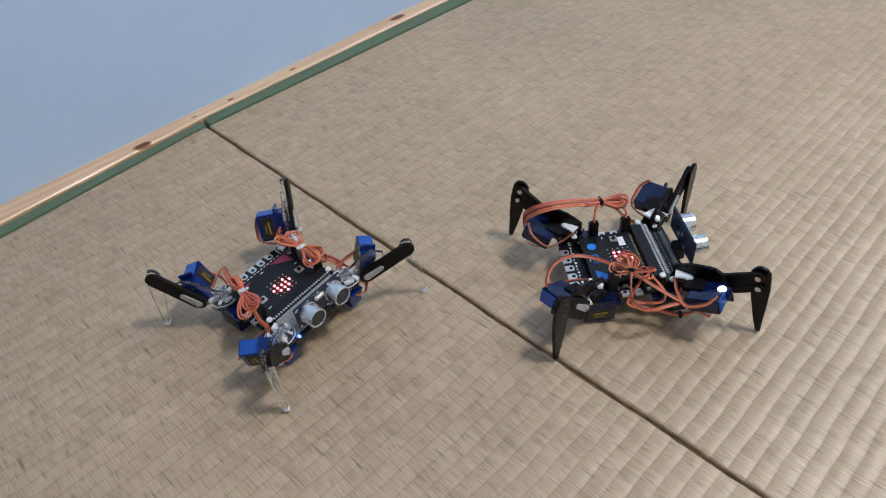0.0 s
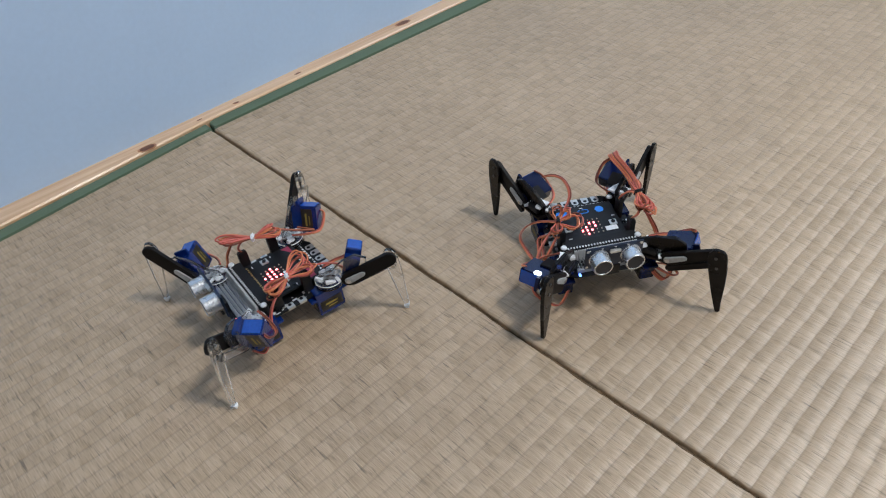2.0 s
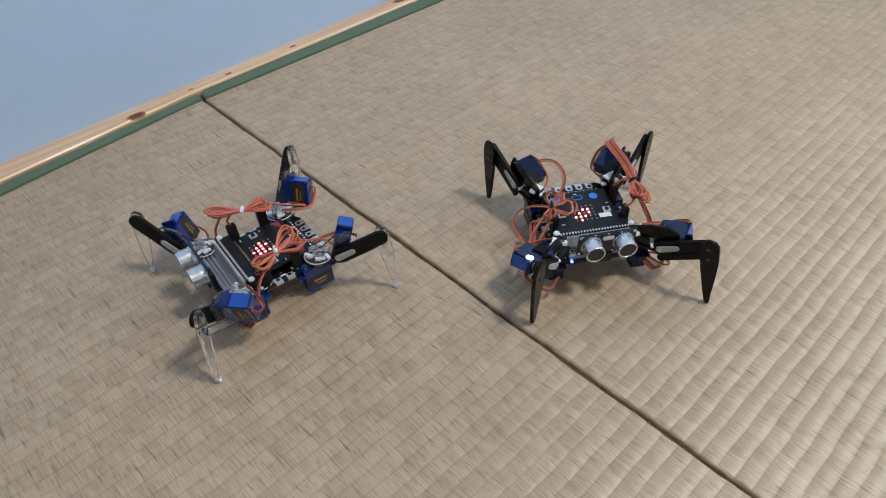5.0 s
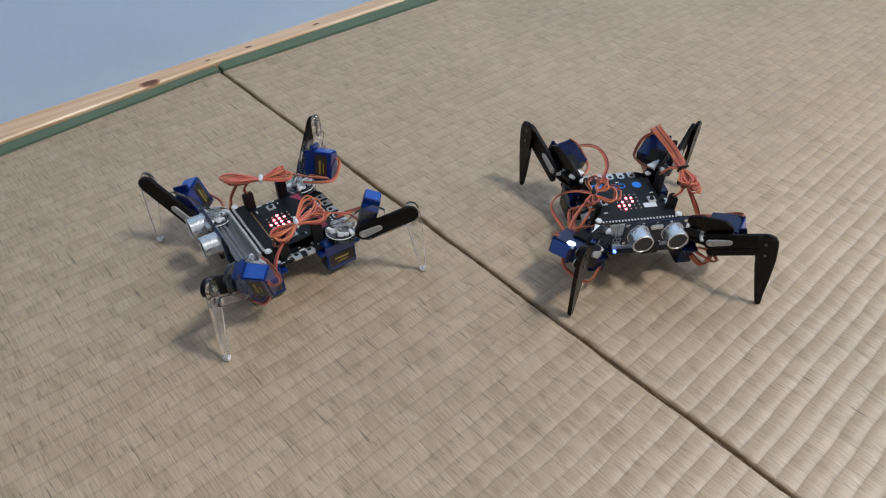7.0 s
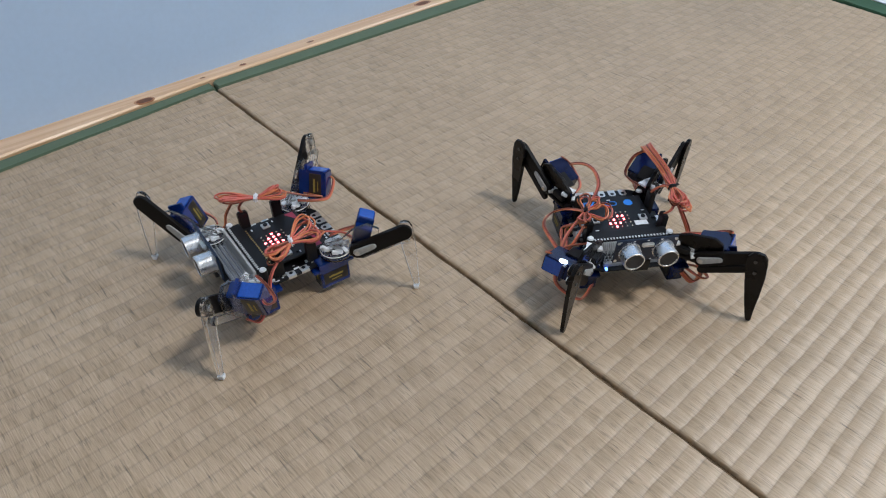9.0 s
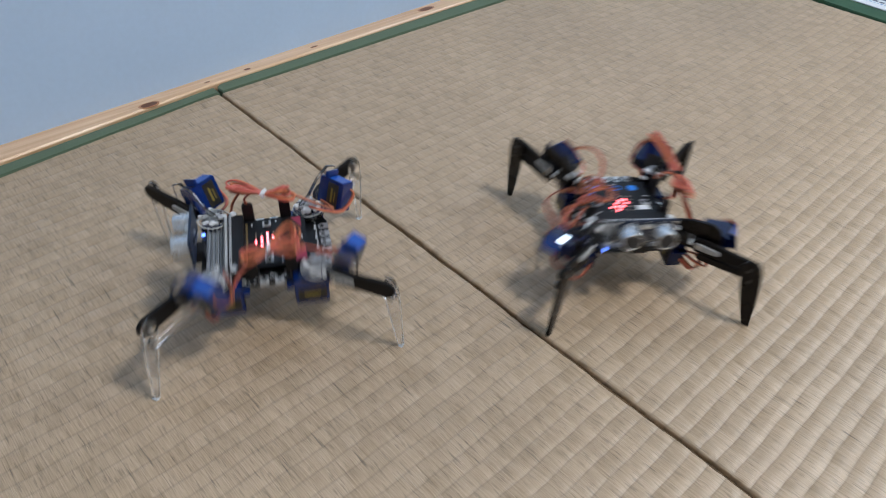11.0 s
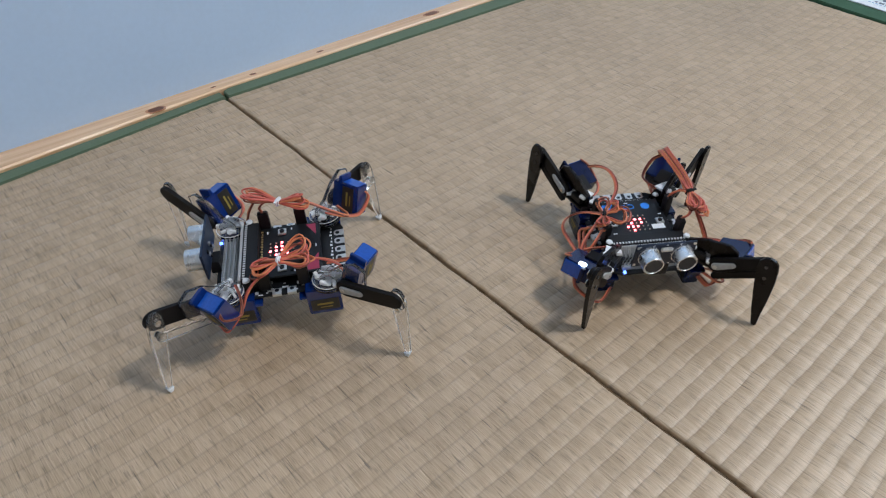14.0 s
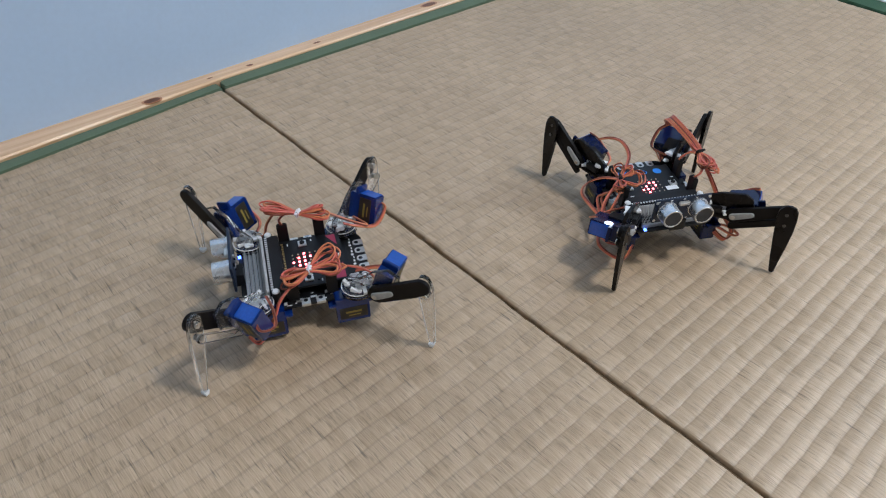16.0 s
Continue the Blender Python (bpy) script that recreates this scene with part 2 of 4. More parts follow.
def part(name, bm, material, parent=None, label="", m=None, smooth=0.0):
    """Links a bmesh as one mesh object, under a thing or a part."""
    bmesh.ops.recalc_face_normals(bm, faces=bm.faces[:])
    me = bpy.data.meshes.new(name)
    if smooth:
        for f in bm.faces:
            f.smooth = True
        for ed in bm.edges:
            if len(ed.link_faces) == 2 and ed.calc_face_angle(0) > radians(smooth):
                ed.smooth = False
    bm.to_mesh(me)
    bm.free()
    me.materials.append(material)
    ob = new(name, me)
    if parent:
        ob.parent = parent
    if m is not None:
        ob.matrix_basis = m
    if label:
        ob["label"] = label
    return ob


def box(x0, x1, y0, y1, z0, z1, bevel=0.0, bm=None, s=MM, m=None):
    bm = bm or bmesh.new()
    vs = [bm.verts.new((x * s, y * s, z * s)) for x in (x0, x1) for y in (y0, y1) for z in (z0, z1)]
    fs = [bm.faces.new([vs[i] for i in q]) for q in ((0, 1, 3, 2), (4, 6, 7, 5), (0, 4, 5, 1), (2, 3, 7, 6), (0, 2, 6, 4), (1, 5, 7, 3))]
    if m is not None:
        bmesh.ops.transform(bm, matrix=m, verts=vs)
    if bevel:
        es = list({e for f in fs for e in f.edges})
        bmesh.ops.bevel(bm, geom=es, offset=bevel * s, segments=2, affect="EDGES")
    return bm


def cyl(r, z0, z1, cx=0.0, cy=0.0, n=24, r2=None, bm=None, m=None, s=MM):
    """A cylinder or cone along z."""
    bm = bm or bmesh.new()
    rings = []
    for z, rr in ((z0, r), (z1, r if r2 is None else r2)):
        rings.append([bm.verts.new(((cx + rr * math.cos(a) ) * s, (cy + rr * math.sin(a)) * s, z * s)) for a in (2 * math.pi * i / n for i in range(n))])
    for i in range(n):
        j = (i + 1) % n
        bm.faces.new((rings[0][i], rings[0][j], rings[1][j], rings[1][i]))
    bm.faces.new(rings[0][::-1])
    bm.faces.new(rings[1])
    if m is not None:
        bmesh.ops.transform(bm, matrix=m, verts=rings[0] + rings[1])
    return bm


def prism(pts, v0, v1, bevel=0.0, bm=None, s=MM):
    """A flat profile in x and z, given thickness along y."""
    bm = bm or bmesh.new()
    a = [bm.verts.new((x * s, v0 * s, z * s)) for x, z in pts]
    c = [bm.verts.new((x * s, v1 * s, z * s)) for x, z in pts]
    n = len(pts)
    fs = [bm.faces.new(a), bm.faces.new(c[::-1])]
    for i in range(n):
        j = (i + 1) % n
        fs.append(bm.faces.new((a[i], c[i], c[j], a[j])))
    if bevel:
        es = list({e for f in fs[:2] for e in f.edges})
        bmesh.ops.bevel(bm, geom=es, offset=bevel * s, segments=1, affect="EDGES")
    return bm


def flat(pts, z0, z1, bevel=0.0, bm=None, s=MM, seg=2):
    """A flat profile in x and y, given thickness along z."""
    bm = bm or bmesh.new()
    a = [bm.verts.new((x * s, y * s, z0 * s)) for x, y in pts]
    c = [bm.verts.new((x * s, y * s, z1 * s)) for x, y in pts]
    n = len(pts)
    fs = [bm.faces.new(a[::-1]), bm.faces.new(c)]
    for i in range(n):
        j = (i + 1) % n
        fs.append(bm.faces.new((a[i], a[j], c[j], c[i])))
    if bevel:
        es = list({e for f in fs[:2] for e in f.edges})
        bmesh.ops.bevel(bm, geom=es, offset=bevel * s, segments=seg, affect="EDGES")
    return bm


def stadium(x0, x1, r0, r1, n=10):
    """The outline of a link with round ends of radius r0 at x0 and r1 at x1."""
    pts = [(x0 + r0 * math.cos(a), r0 * math.sin(a)) for a in (math.pi / 2 + math.pi * i / n for i in range(n + 1))]
    pts += [(x1 + r1 * math.cos(a), r1 * math.sin(a)) for a in (-math.pi / 2 + math.pi * i / n for i in range(n + 1))]
    return pts


def smooth_line(pts, per=6, closed=False):
    out, n = [], len(pts)
    p = [Vector(q) for q in pts]
    last = n if closed else n - 1
    for i in range(last):
        a, b, c, d = (p[(i + k) % n] if closed else p[min(max(i + k, 0), n - 1)] for k in (-1, 0, 1, 2))
        for k in range(per):
            t = k / per
            out.append(0.5 * ((2 * b) + (c - a) * t + (2 * a - 5 * b + 4 * c - d) * t * t + (3 * b - a - 3 * c + d) * t ** 3))
    if not closed:
        out.append(p[-1])
    return out


def tube(pts, r, bm=None, n=6, closed=False, s=MM, per=6):
    """A wire along a smooth line."""
    bm = bm or bmesh.new()
    line = smooth_line(pts, per, closed)
    rings = []
    k = len(line)
    up = Vector((0.31, 0.22, 0.92))
    for i, q in enumerate(line):
        d = (line[(i + 1) % k] - line[i - 1]) if closed else (line[min(i + 1, k - 1)] - line[max(i - 1, 0)])
        d = d.normalized() if d.length > 1e-9 else Vector((1, 0, 0))
        u = (up - d * up.dot(d)).normalized()
        w = d.cross(u)
        up = u
        rings.append([bm.verts.new((q + (u * math.cos(a) + w * math.sin(a)) * r) * s) for a in (2 * math.pi * j / n for j in range(n))])
    for i in range(k if closed else k - 1):
        a, b = rings[i], rings[(i + 1) % k]
        for j in range(n):
            bm.faces.new((a[j], a[(j + 1) % n], b[(j + 1) % n], b[j]))
    if not closed:
        bm.faces.new(rings[0][::-1]), bm.faces.new(rings[-1])
    return bm


# ---- the room ----
def wall(name, x0, x1, y0, y1, z0, z1, material, label):
    return tagged(part(name, box(x0, x1, y0, y1, z0, z1, s=1.0), material), label, "wall", kind="structure")


tagged(part("floor", box(-1.75, 2.0, -2.2, 0.02, -0.09, -0.062, s=1.0), SUBFLOOR), "dark timber boards under the tatami mats", "floor", kind="structure")
north = part("wall_north", box(-1.9, 2.12, 0.0, 0.12, -0.09, 2.4, s=1.0), PLASTER, m=pose(0, 0.0290, 0, 0, 0, 2.0))
tagged(north, "pale bluish white papered wall", "wall", kind="structure")
wall("wall_west", -1.87, -1.75, -2.3, 0.1, -0.09, 2.4, ROOM_WALL, "pale plain wall behind the mats")
wall("wall_south", -1.87, 2.12, -2.32, -2.2, -0.09, 2.4, ROOM_WALL, "pale plain wall behind the viewer")
# the east wall with its window opening
bm = box(2.0, 2.12, -2.2, 0.1, -0.09, 1.45, s=1.0)
box(2.0, 2.12, -2.2, 0.1, 2.27, 2.4, bm=bm, s=1.0)
box(2.0, 2.12, -2.2, -1.42, 1.45, 2.27, bm=bm, s=1.0)
box(2.0, 2.12, -0.48, 0.1, 1.45, 2.27, bm=bm, s=1.0)
tagged(part("wall_east", bm, ROOM_WALL), "pale plain wall with a window opening", "wall", kind="structure")
tagged(part("ceiling", box(-1.87, 2.12, -2.32, 0.2, 2.4, 2.46, s=1.0), CEIL), "plain off-white boarded ceiling", "ceiling", kind="structure")
# hanging lamp: its light leaves through the open underside
lamp = new("pendant_lamp")
tagged(lamp, "round white pendant lamp hanging from the ceiling", "lamp")
part("shade", cyl(0.20, LAMP[2] + 0.02, LAMP[2] + 0.10, LAMP[0], LAMP[1], n=48, r2=0.14, s=1.0), SHADE, lamp, smooth=40)
part("cap", cyl(0.05, LAMP[2] + 0.10, LAMP[2] + 0.15, LAMP[0], LAMP[1], n=24, r2=0.03, s=1.0), NYLON, lamp, smooth=40)
part("cord", cyl(0.004, LAMP[2] + 0.15, 2.4, LAMP[0], LAMP[1], n=8, s=1.0), NYLON, lamp, smooth=40)

# pine strip between the wall and the mats
def trim_strip(front, back, top, edge):
    """A strip whose front upper edge is planed off, along a front line that bends slightly."""
    bm = bmesh.new()
    rings = []
    for (x, y), (bx, by) in zip(front, back):
        prof = ((x, y, -0.06), (x, y, top - edge), (x, y + edge * 0.08, top - edge * 0.84), (x, y + edge * 0.95, top - edge * 0.05), (x, y + edge * 1.15, top), (bx, by, top), (bx, by, -0.06))
        rings.append([bm.verts.new(p) for p in prof])
    n = len(rings[0])
    for a, b in zip(rings, rings[1:]):
        for k in range(n):
            bm.faces.new((a[k], a[(k + 1) % n], b[(k + 1) % n], b[k]))
    bm.faces.new(rings[0]), bm.faces.new(rings[-1][::-1])
    return bm


bm = trim_strip([(-1.7, -0.110), (-0.6, -0.036), (-0.25, -0.0085), (0.002, 0.0118), (1.97, 0.048)], [(-1.7, -0.028), (-0.6, 0.0101), (-0.25, 0.0222), (0.002, 0.0311), (1.97, 0.1)], 0.0044, 0.0019)
trim = tagged(part("trim", bm, PINE), "varnished knotty pine strip along the wall", "trim", kind="structure")


def knot(x, y, rx, ry):
    pts = []
    for i in range(18):
        a = 2 * math.pi * i / 18
        w = 1 + 0.18 * noise.noise((x * 90 + math.cos(a), y * 90 + math.sin(a), 2))
        pts.append((x + rx * w * math.cos(a), y + ry * w * math.sin(a)))
    halo = [(x + (p - x) * 1.28, y + (q - y) * 1.28) for p, q in pts]
    part("knot_halo", flat(halo, 0.0037, 0.00452, s=1.0), HALO, trim)
    part("knot", flat(pts, 0.0037, 0.0046, s=1.0), KNOT, trim)


for kx, ky, rx, ry in ((-0.071, 0.0100, 0.0085, 0.0042), (0.046, 0.0195, 0.0036, 0.0016), (0.138, 0.0230, 0.0042, 0.0014), (0.322, 0.0305, 0.011, 0.0042), (-0.003, 0.0185, 0.003, 0.0010)):
    knot(kx, ky, rx, ry)

# ---- tatami mats ----


def mat_body(x0, x1, y0, y1, seed, fine=None):
    """A woven mat: staggered rows of small pillows, soft edges that wander by a millimetre. fine: the stretch along x whose pillows are modelled."""
    rnd = random.Random(seed)
    ph = rnd.uniform(0, 6)
    f0, f1 = fine or (x0, x1)
    rim = np.array((0.0, 0.0003, 0.0009, 0.0018, 0.003))
    step_x, step_y = (0.0026, 0.00145) if fine else (0.05, 0.05)

    def ticks(a, b, step):
        inner = np.linspace(a + 0.0045, b - 0.0045, max(2, int((b - a) / step)))
        return np.concatenate((a + rim, inner, b - rim[::-1]))

    xs = ticks(f0, f1, step_x)
    if f0 > x0:
        xs = np.concatenate((x0 + rim, np.linspace(x0 + 0.01, f0 - 0.01, 30), xs[5:]))
    ys = ticks(y0, y1, step_y)
    X, Y = np.meshgrid(xs, ys, indexing="ij")
    # the weave wanders
    wx = 0.0022 * np.sin(Y * 31 + X * 7 + ph) + 0.0013 * np.sin(Y * 83 - X * 21 + 2 * ph)
    wy = 0.0003 * np.sin(X * 47 + Y * 11 + ph) + 0.0003 * np.sin(X * 139 + Y * 57) + 0.0008 * np.sin(X * 9 + ph)
    u, v = (X + wx) / CELL, (Y + wy) / ROW
    across = np.abs(np.sin(v * math.pi)) ** 0.6
    along = 0.08 + 0.92 * np.abs(np.sin((u + 0.5 * np.floor(v)) * math.pi)) ** 0.7
    pick = np.sin(np.floor(u + 0.5 * np.floor(v)) * 12.9898 + np.floor(v) * 78.233) * 43758.5453
    worn = (0.85 + 0.15 * np.sin(X * 13 + ph) * np.sin(Y * 17 + ph)) * (0.62 + 0.38 * (pick - np.floor(pick)))
    d = np.minimum(np.minimum(X - x0, x1 - X), np.minimum(Y - y0, y1 - Y))
    k = np.clip(1 - d / 0.002, 0, 1)
    Z = -RELIEF * 0.8 + RELIEF * across * along * worn * (1 - k) - 0.002 * (1 - np.sqrt(1 - k * k))
    near = np.clip(1 - (X - x0) / 0.02, 0, 1) - np.clip(1 - (x1 - X) / 0.02, 0, 1)
    X = X - 0.7 * near * (0.0004 * np.sin(Y * 26 + ph) + 0.0005 * np.sin(Y * 70 + 2 * ph) + 0.0003 * np.sin(Y * 160 + ph) + 0.00035 * np.sin(Y * 430 + 3 * ph) * np.sin(Y * 61))
    nx, ny = X.shape
    top = np.stack((X, Y, Z), -1).reshape(-1, 3)
    ids = np.arange(nx * ny).reshape(nx, ny)
    loop = np.concatenate((ids[:, 0], ids[-1, 1:], ids[-2::-1, -1], ids[0, -2:0:-1]))
    low = top[loop].copy()
    low[:, 2] = -0.055
    quads = np.stack((ids[:-1, :-1], ids[1:, :-1], ids[1:, 1:], ids[:-1, 1:]), -1).reshape(-1, 4)
    n = len(loop)
    base = nx * ny + np.arange(n)
    sides = np.stack((loop, base, np.roll(base, -1), np.roll(loop, -1)), -1)
    me = bpy.data.meshes.new("woven_cover")
    me.from_pydata(np.concatenate((top, low)).tolist(), [], np.concatenate((quads, sides)).tolist() + [base[::-1].tolist()])
    uvs = np.stack((u, v), -1).reshape(-1, 2)
    uvs = np.concatenate((uvs, uvs[loop]))
    index = np.empty(len(me.loops), dtype=np.int32)
    me.loops.foreach_get("vertex_index", index)
    me.uv_layers.new(name="weave").data.foreach_set("uv", uvs[index].astype(np.float32).ravel())
    me.polygons.foreach_set("use_smooth", np.arange(len(me.polygons)) < len(quads))
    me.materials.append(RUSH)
    return me


def border(x0, x1, y0, y1, parent, pts=None, material=None):
    """A folded cloth border strip, slightly proud of the mat."""
    pts = pts or [(x0, y0), (x1, y0), (x1, y1), (x0, y1)]
    part("cloth_border", flat(pts, -0.05, 0.0014, bevel=0.0012, s=1.0), material or GREEN, parent, "dark green cloth border", smooth=60)


mats = []
for x0, x1, y0, y1, strips in (
    (-1.70, -0.0017, -0.82, 0.0, [[(-0.6, -0.058), (-0.0012, -0.0035), (-0.0008, 0.0102), (-0.6, -0.0365)], [(-1.7, -0.15), (-0.6, -0.058), (-0.6, -0.0365), (-1.7, -0.1105)]]),
    (0.0017, 0.8165, -0.82, 0.0, [[(0.0022, -0.0045), (0.82, -0.003), (0.82, 0.0275), (0.010, 0.0130), (0.0045, 0.0110), (0.0022, 0.0065)]]),
    (0.857, 1.98, -0.82, 0.03, []),
    (-1.70, -0.0013, -2.19, -0.8235, []),
    (0.0013, 1.98, -2.19, -0.8235, []),
):
    root = new("tatami_mat")
    tagged(root, "woven rush tatami mat with green cloth borders" if strips else "plain woven straw-coloured rush tatami mat", "tatami mat", "tatami mats on the floor")
    cover = new("woven_cover", mat_body(x0, x1, y0, -0.0035 if strips else y1, len(mats), (max(x0, -0.62), x1) if strips else None))
    cover.parent = root
    for p in strips:
        border(0, 0, 0, 0, root, p)
    mats.append(root)
# bound straw ends that close the joint between the two nearest mats
part("edge_binding", box(-0.0021, 0.0021, -0.82, -0.004, -0.05, -0.0045, s=1.0), STRAW_END, mats[0], "brown bound straw ends")
border(0, 0, 0, 0, mats[2], [(0.797, -0.82), (0.836, -0.82), (0.8785, 0.03), (0.8395, 0.03)], DARK_GREEN)

# printed sheet lying beyond the cross border
sheet = new("printed_sheet")
tagged(sheet, "white printed leaflet lying on the tatami", "leaflet")
lay = pose(0.861, -0.32, 0, 0, 0, -2.9)
part("paper", box(0, 0.21, -0.28, 0.10, 0.0016, 0.0030, s=1.0, bevel=0.0004), PAPER, sheet, m=lay)
rnd = random.Random(4)
for x, w, start, gap, material in ((0.017, 0.0022, -0.004, 0.0022, PRINT_BLUE), (0.023, 0.0052, -0.010, 0.0026, INK), (0.037, 0.0075, 0.004, 0.0030, INK), (0.058, 0.0026, -0.004, 0.0022, PRINT_BLUE), (0.066, 0.0026, -0.004, 0.0022, PRINT_BLUE)):
    y = start
    while y > -0.20:
        ln = rnd.uniform(0.6, 1.5) * max(w, 0.004)
        part("print_bar", box(x, x + w, y - ln, y, 0.0030, 0.0033, s=1.0), material, sheet, m=lay)
        y -= ln + gap
part("print_panel", box(0.10, 0.19, -0.20, 0.02, 0.0030, 0.0033, s=1.0), PRINT_BLUE, sheet, m=lay)

# ---- the walking robots ----
HIP_X, HIP_Y, HIP_Z = 33.8, 33.9, 1.4
J_OUT, J_SIDE, J_UP, FEMUR, TIBIA, BOLT_GAP = 17.0, 5.6, 2.9, 37.9, 55.8, 9.5
LEGS = (("front_left", 1, 1), ("front_right", 1, -1), ("back_left", -1, 1), ("back_right", -1, -1))
ALONG_X = pose(0, 0, 0, 0, 90, 0)
ALONG_Y = pose(0, 0, 0, -90, 0, 0)


def piece(name, mesh, parent, m):
    """One of many alike pieces that share a mesh."""
    ob = new(name, mesh)
    ob.parent, ob.matrix_basis = parent, m
    return ob


def pin_mesh(bm, material):
    me = bpy.data.meshes.new("pin")
    bmesh.ops.recalc_face_normals(bm, faces=bm.faces[:])
    bm.to_mesh(me)
    bm.free()
    me.materials.append(material)
    return me


CONTACT = pin_mesh(box(-1.6, 1.6, -0.42, 0.42, -4.4, 4.4, bevel=0.15), TIN)
DOT = pin_mesh(box(-0.9, 0.9, -0.55, 0.55, -0.3, 0.45, bevel=0.1), TIN)
PIN = pin_mesh(box(-0.35, 0.35, -0.35, 0.35, -1.8, 1.8), GREY_PINS)


def servo(parent, m, style, sticker_sides=(1, -1), lifting=False):
    """A micro servo: its shaft is along z at the origin, its case runs from -5.8 to 17 along x."""
    case = part("servo_case", box(-5.8, 17, -6, 6, -22.5, 0, bevel=0.7), SERVO if style == "clear" else SERVO_DARK, parent, "glossy blue micro servo", m, smooth=40)
    part("mounting_ear", box(-10.5, 21.7, -5.9, 5.9, -7.2, -4.8, bevel=0.5), SERVO if style == "clear" else SERVO_DARK, case)
    part("gear_boss", cyl(5.7, 0, 3.6, n=20), SERVO_DARK, case, smooth=40)
    for sy in sticker_sides:
        y0, y1 = sorted((sy * 6.0, sy * 6.25))
        st = part("sticker", box(-4, 15, y0, y1, -19, -9), STICKER, case)
        y0, y1 = sorted((sy * 6.25, sy * 6.4))
        bm = box(0, 11, y0, y1, -14.0, -12.4)
        box(1, 9, y0, y1, -16.6, -15.8, bm=bm)
        part("print_bar", bm, YELLOW, case)
    if lifting:
        # a thin plate paints the bright gloss on the end of the case
        part("gloss_end", box(17.0, 17.6, -5.2, 5.2, -21.5, -8, bevel=0.25), SERVO_GLOSS, case, "servo end face with its gloss painted bright blue")
        return case
    if style == "clear":
        part("gear_cover", cyl(9.2, 0, 0.8, n=28), SERVO, case, smooth=40)
    part("end_sticker", box(17.0, 17.2, -4.2, 4.2, -19, -8), STICKER, case)
    bm = box(17.2, 17.35, -0.9, 0.7, -16, -11)
    part("print_bar", bm, YELLOW, case)
    return case


CORES = ((WIRE_O, "orange_wire"), (WIRE_R, "red_wire"), (WIRE_O, "orange_wire"), (WIRE_B, "brown_wire"), (WIRE_R, "red_wire"))


def rosette(root, tie, tips, seed, color="white", strands=5, wide=0.3):
    """Spare servo lead folded into loops that fan out from one cable tie. tips: the far ends of the fans."""
    rnd = random.Random(seed)
    o = Vector(tie)
    for tip in tips:
        d = Vector(tip) - o
        flank = d.cross(Vector((rnd.uniform(-0.4, 0.4), rnd.uniform(-0.4, 0.4), 1))).normalized() * d.length
        for k in range(strands):
            ln, w = rnd.uniform(0.78, 1.06), wide * rnd.uniform(0.55, 1.15)
            tilt = Vector((0, 0, rnd.uniform(-2.4, 2.4)))
            aim = flank * rnd.uniform(-0.12, 0.12)

            def at(f, side):
                return o + d * f * ln + flank * w * side + (aim + tilt) * f + Vector([rnd.uniform(-0.5, 0.5) for _ in range(3)])

            loop = [at(-0.06, 0.15), at(0.3, 0.55), at(0.66, 1.0), at(0.93, 0.75), at(1.02, 0.0), at(0.93, -0.75), at(0.66, -1.0), at(0.3, -0.55), at(-0.06, -0.15)]
            material, name = CORES[(k + seed) % 5]
            part(name, tube(loop, 0.66, closed=True, per=4), material, root, smooth=60)
    d = (Vector(tips[0]) - o).normalized()
    m = Matrix.Translation(o * MM) @ d.to_track_quat("X", "Z").to_matrix().to_4x4()
    band = part("cable_tie", box(-1.5, 1.5, -3.4, 3.4, -3.2, 3.2, bevel=1.2, m=m), NYLON if color == "white" else BLACK, root, color + " cable tie")
    part("tie_tail", box(-0.9, 0.9, 2.8, 4.8, 1.6, 2.4, m=m), NYLON if color == "white" else BLACK, band)


def lead(root, pts, seed, spread=0.8, strands=3):
    """A servo lead: cores side by side that part a little where they are free."""
    rnd = random.Random(seed)
    for i in range(strands):
        material, name = CORES[i % 5] if strands > 3 else ((WIRE_O, "orange_wire"), (WIRE_R, "red_wire"), (WIRE_B, "brown_wire"))[i]
        o = i - (strands - 1) / 2
        q = [Vector(p) + Vector((rnd.uniform(-.5, .5), o * spread * rnd.uniform(0.6, 1.3), o * spread * rnd.uniform(0.3, 0.8))) for p in pts]
        part(name, tube(q, 0.66), material, root, smooth=60)


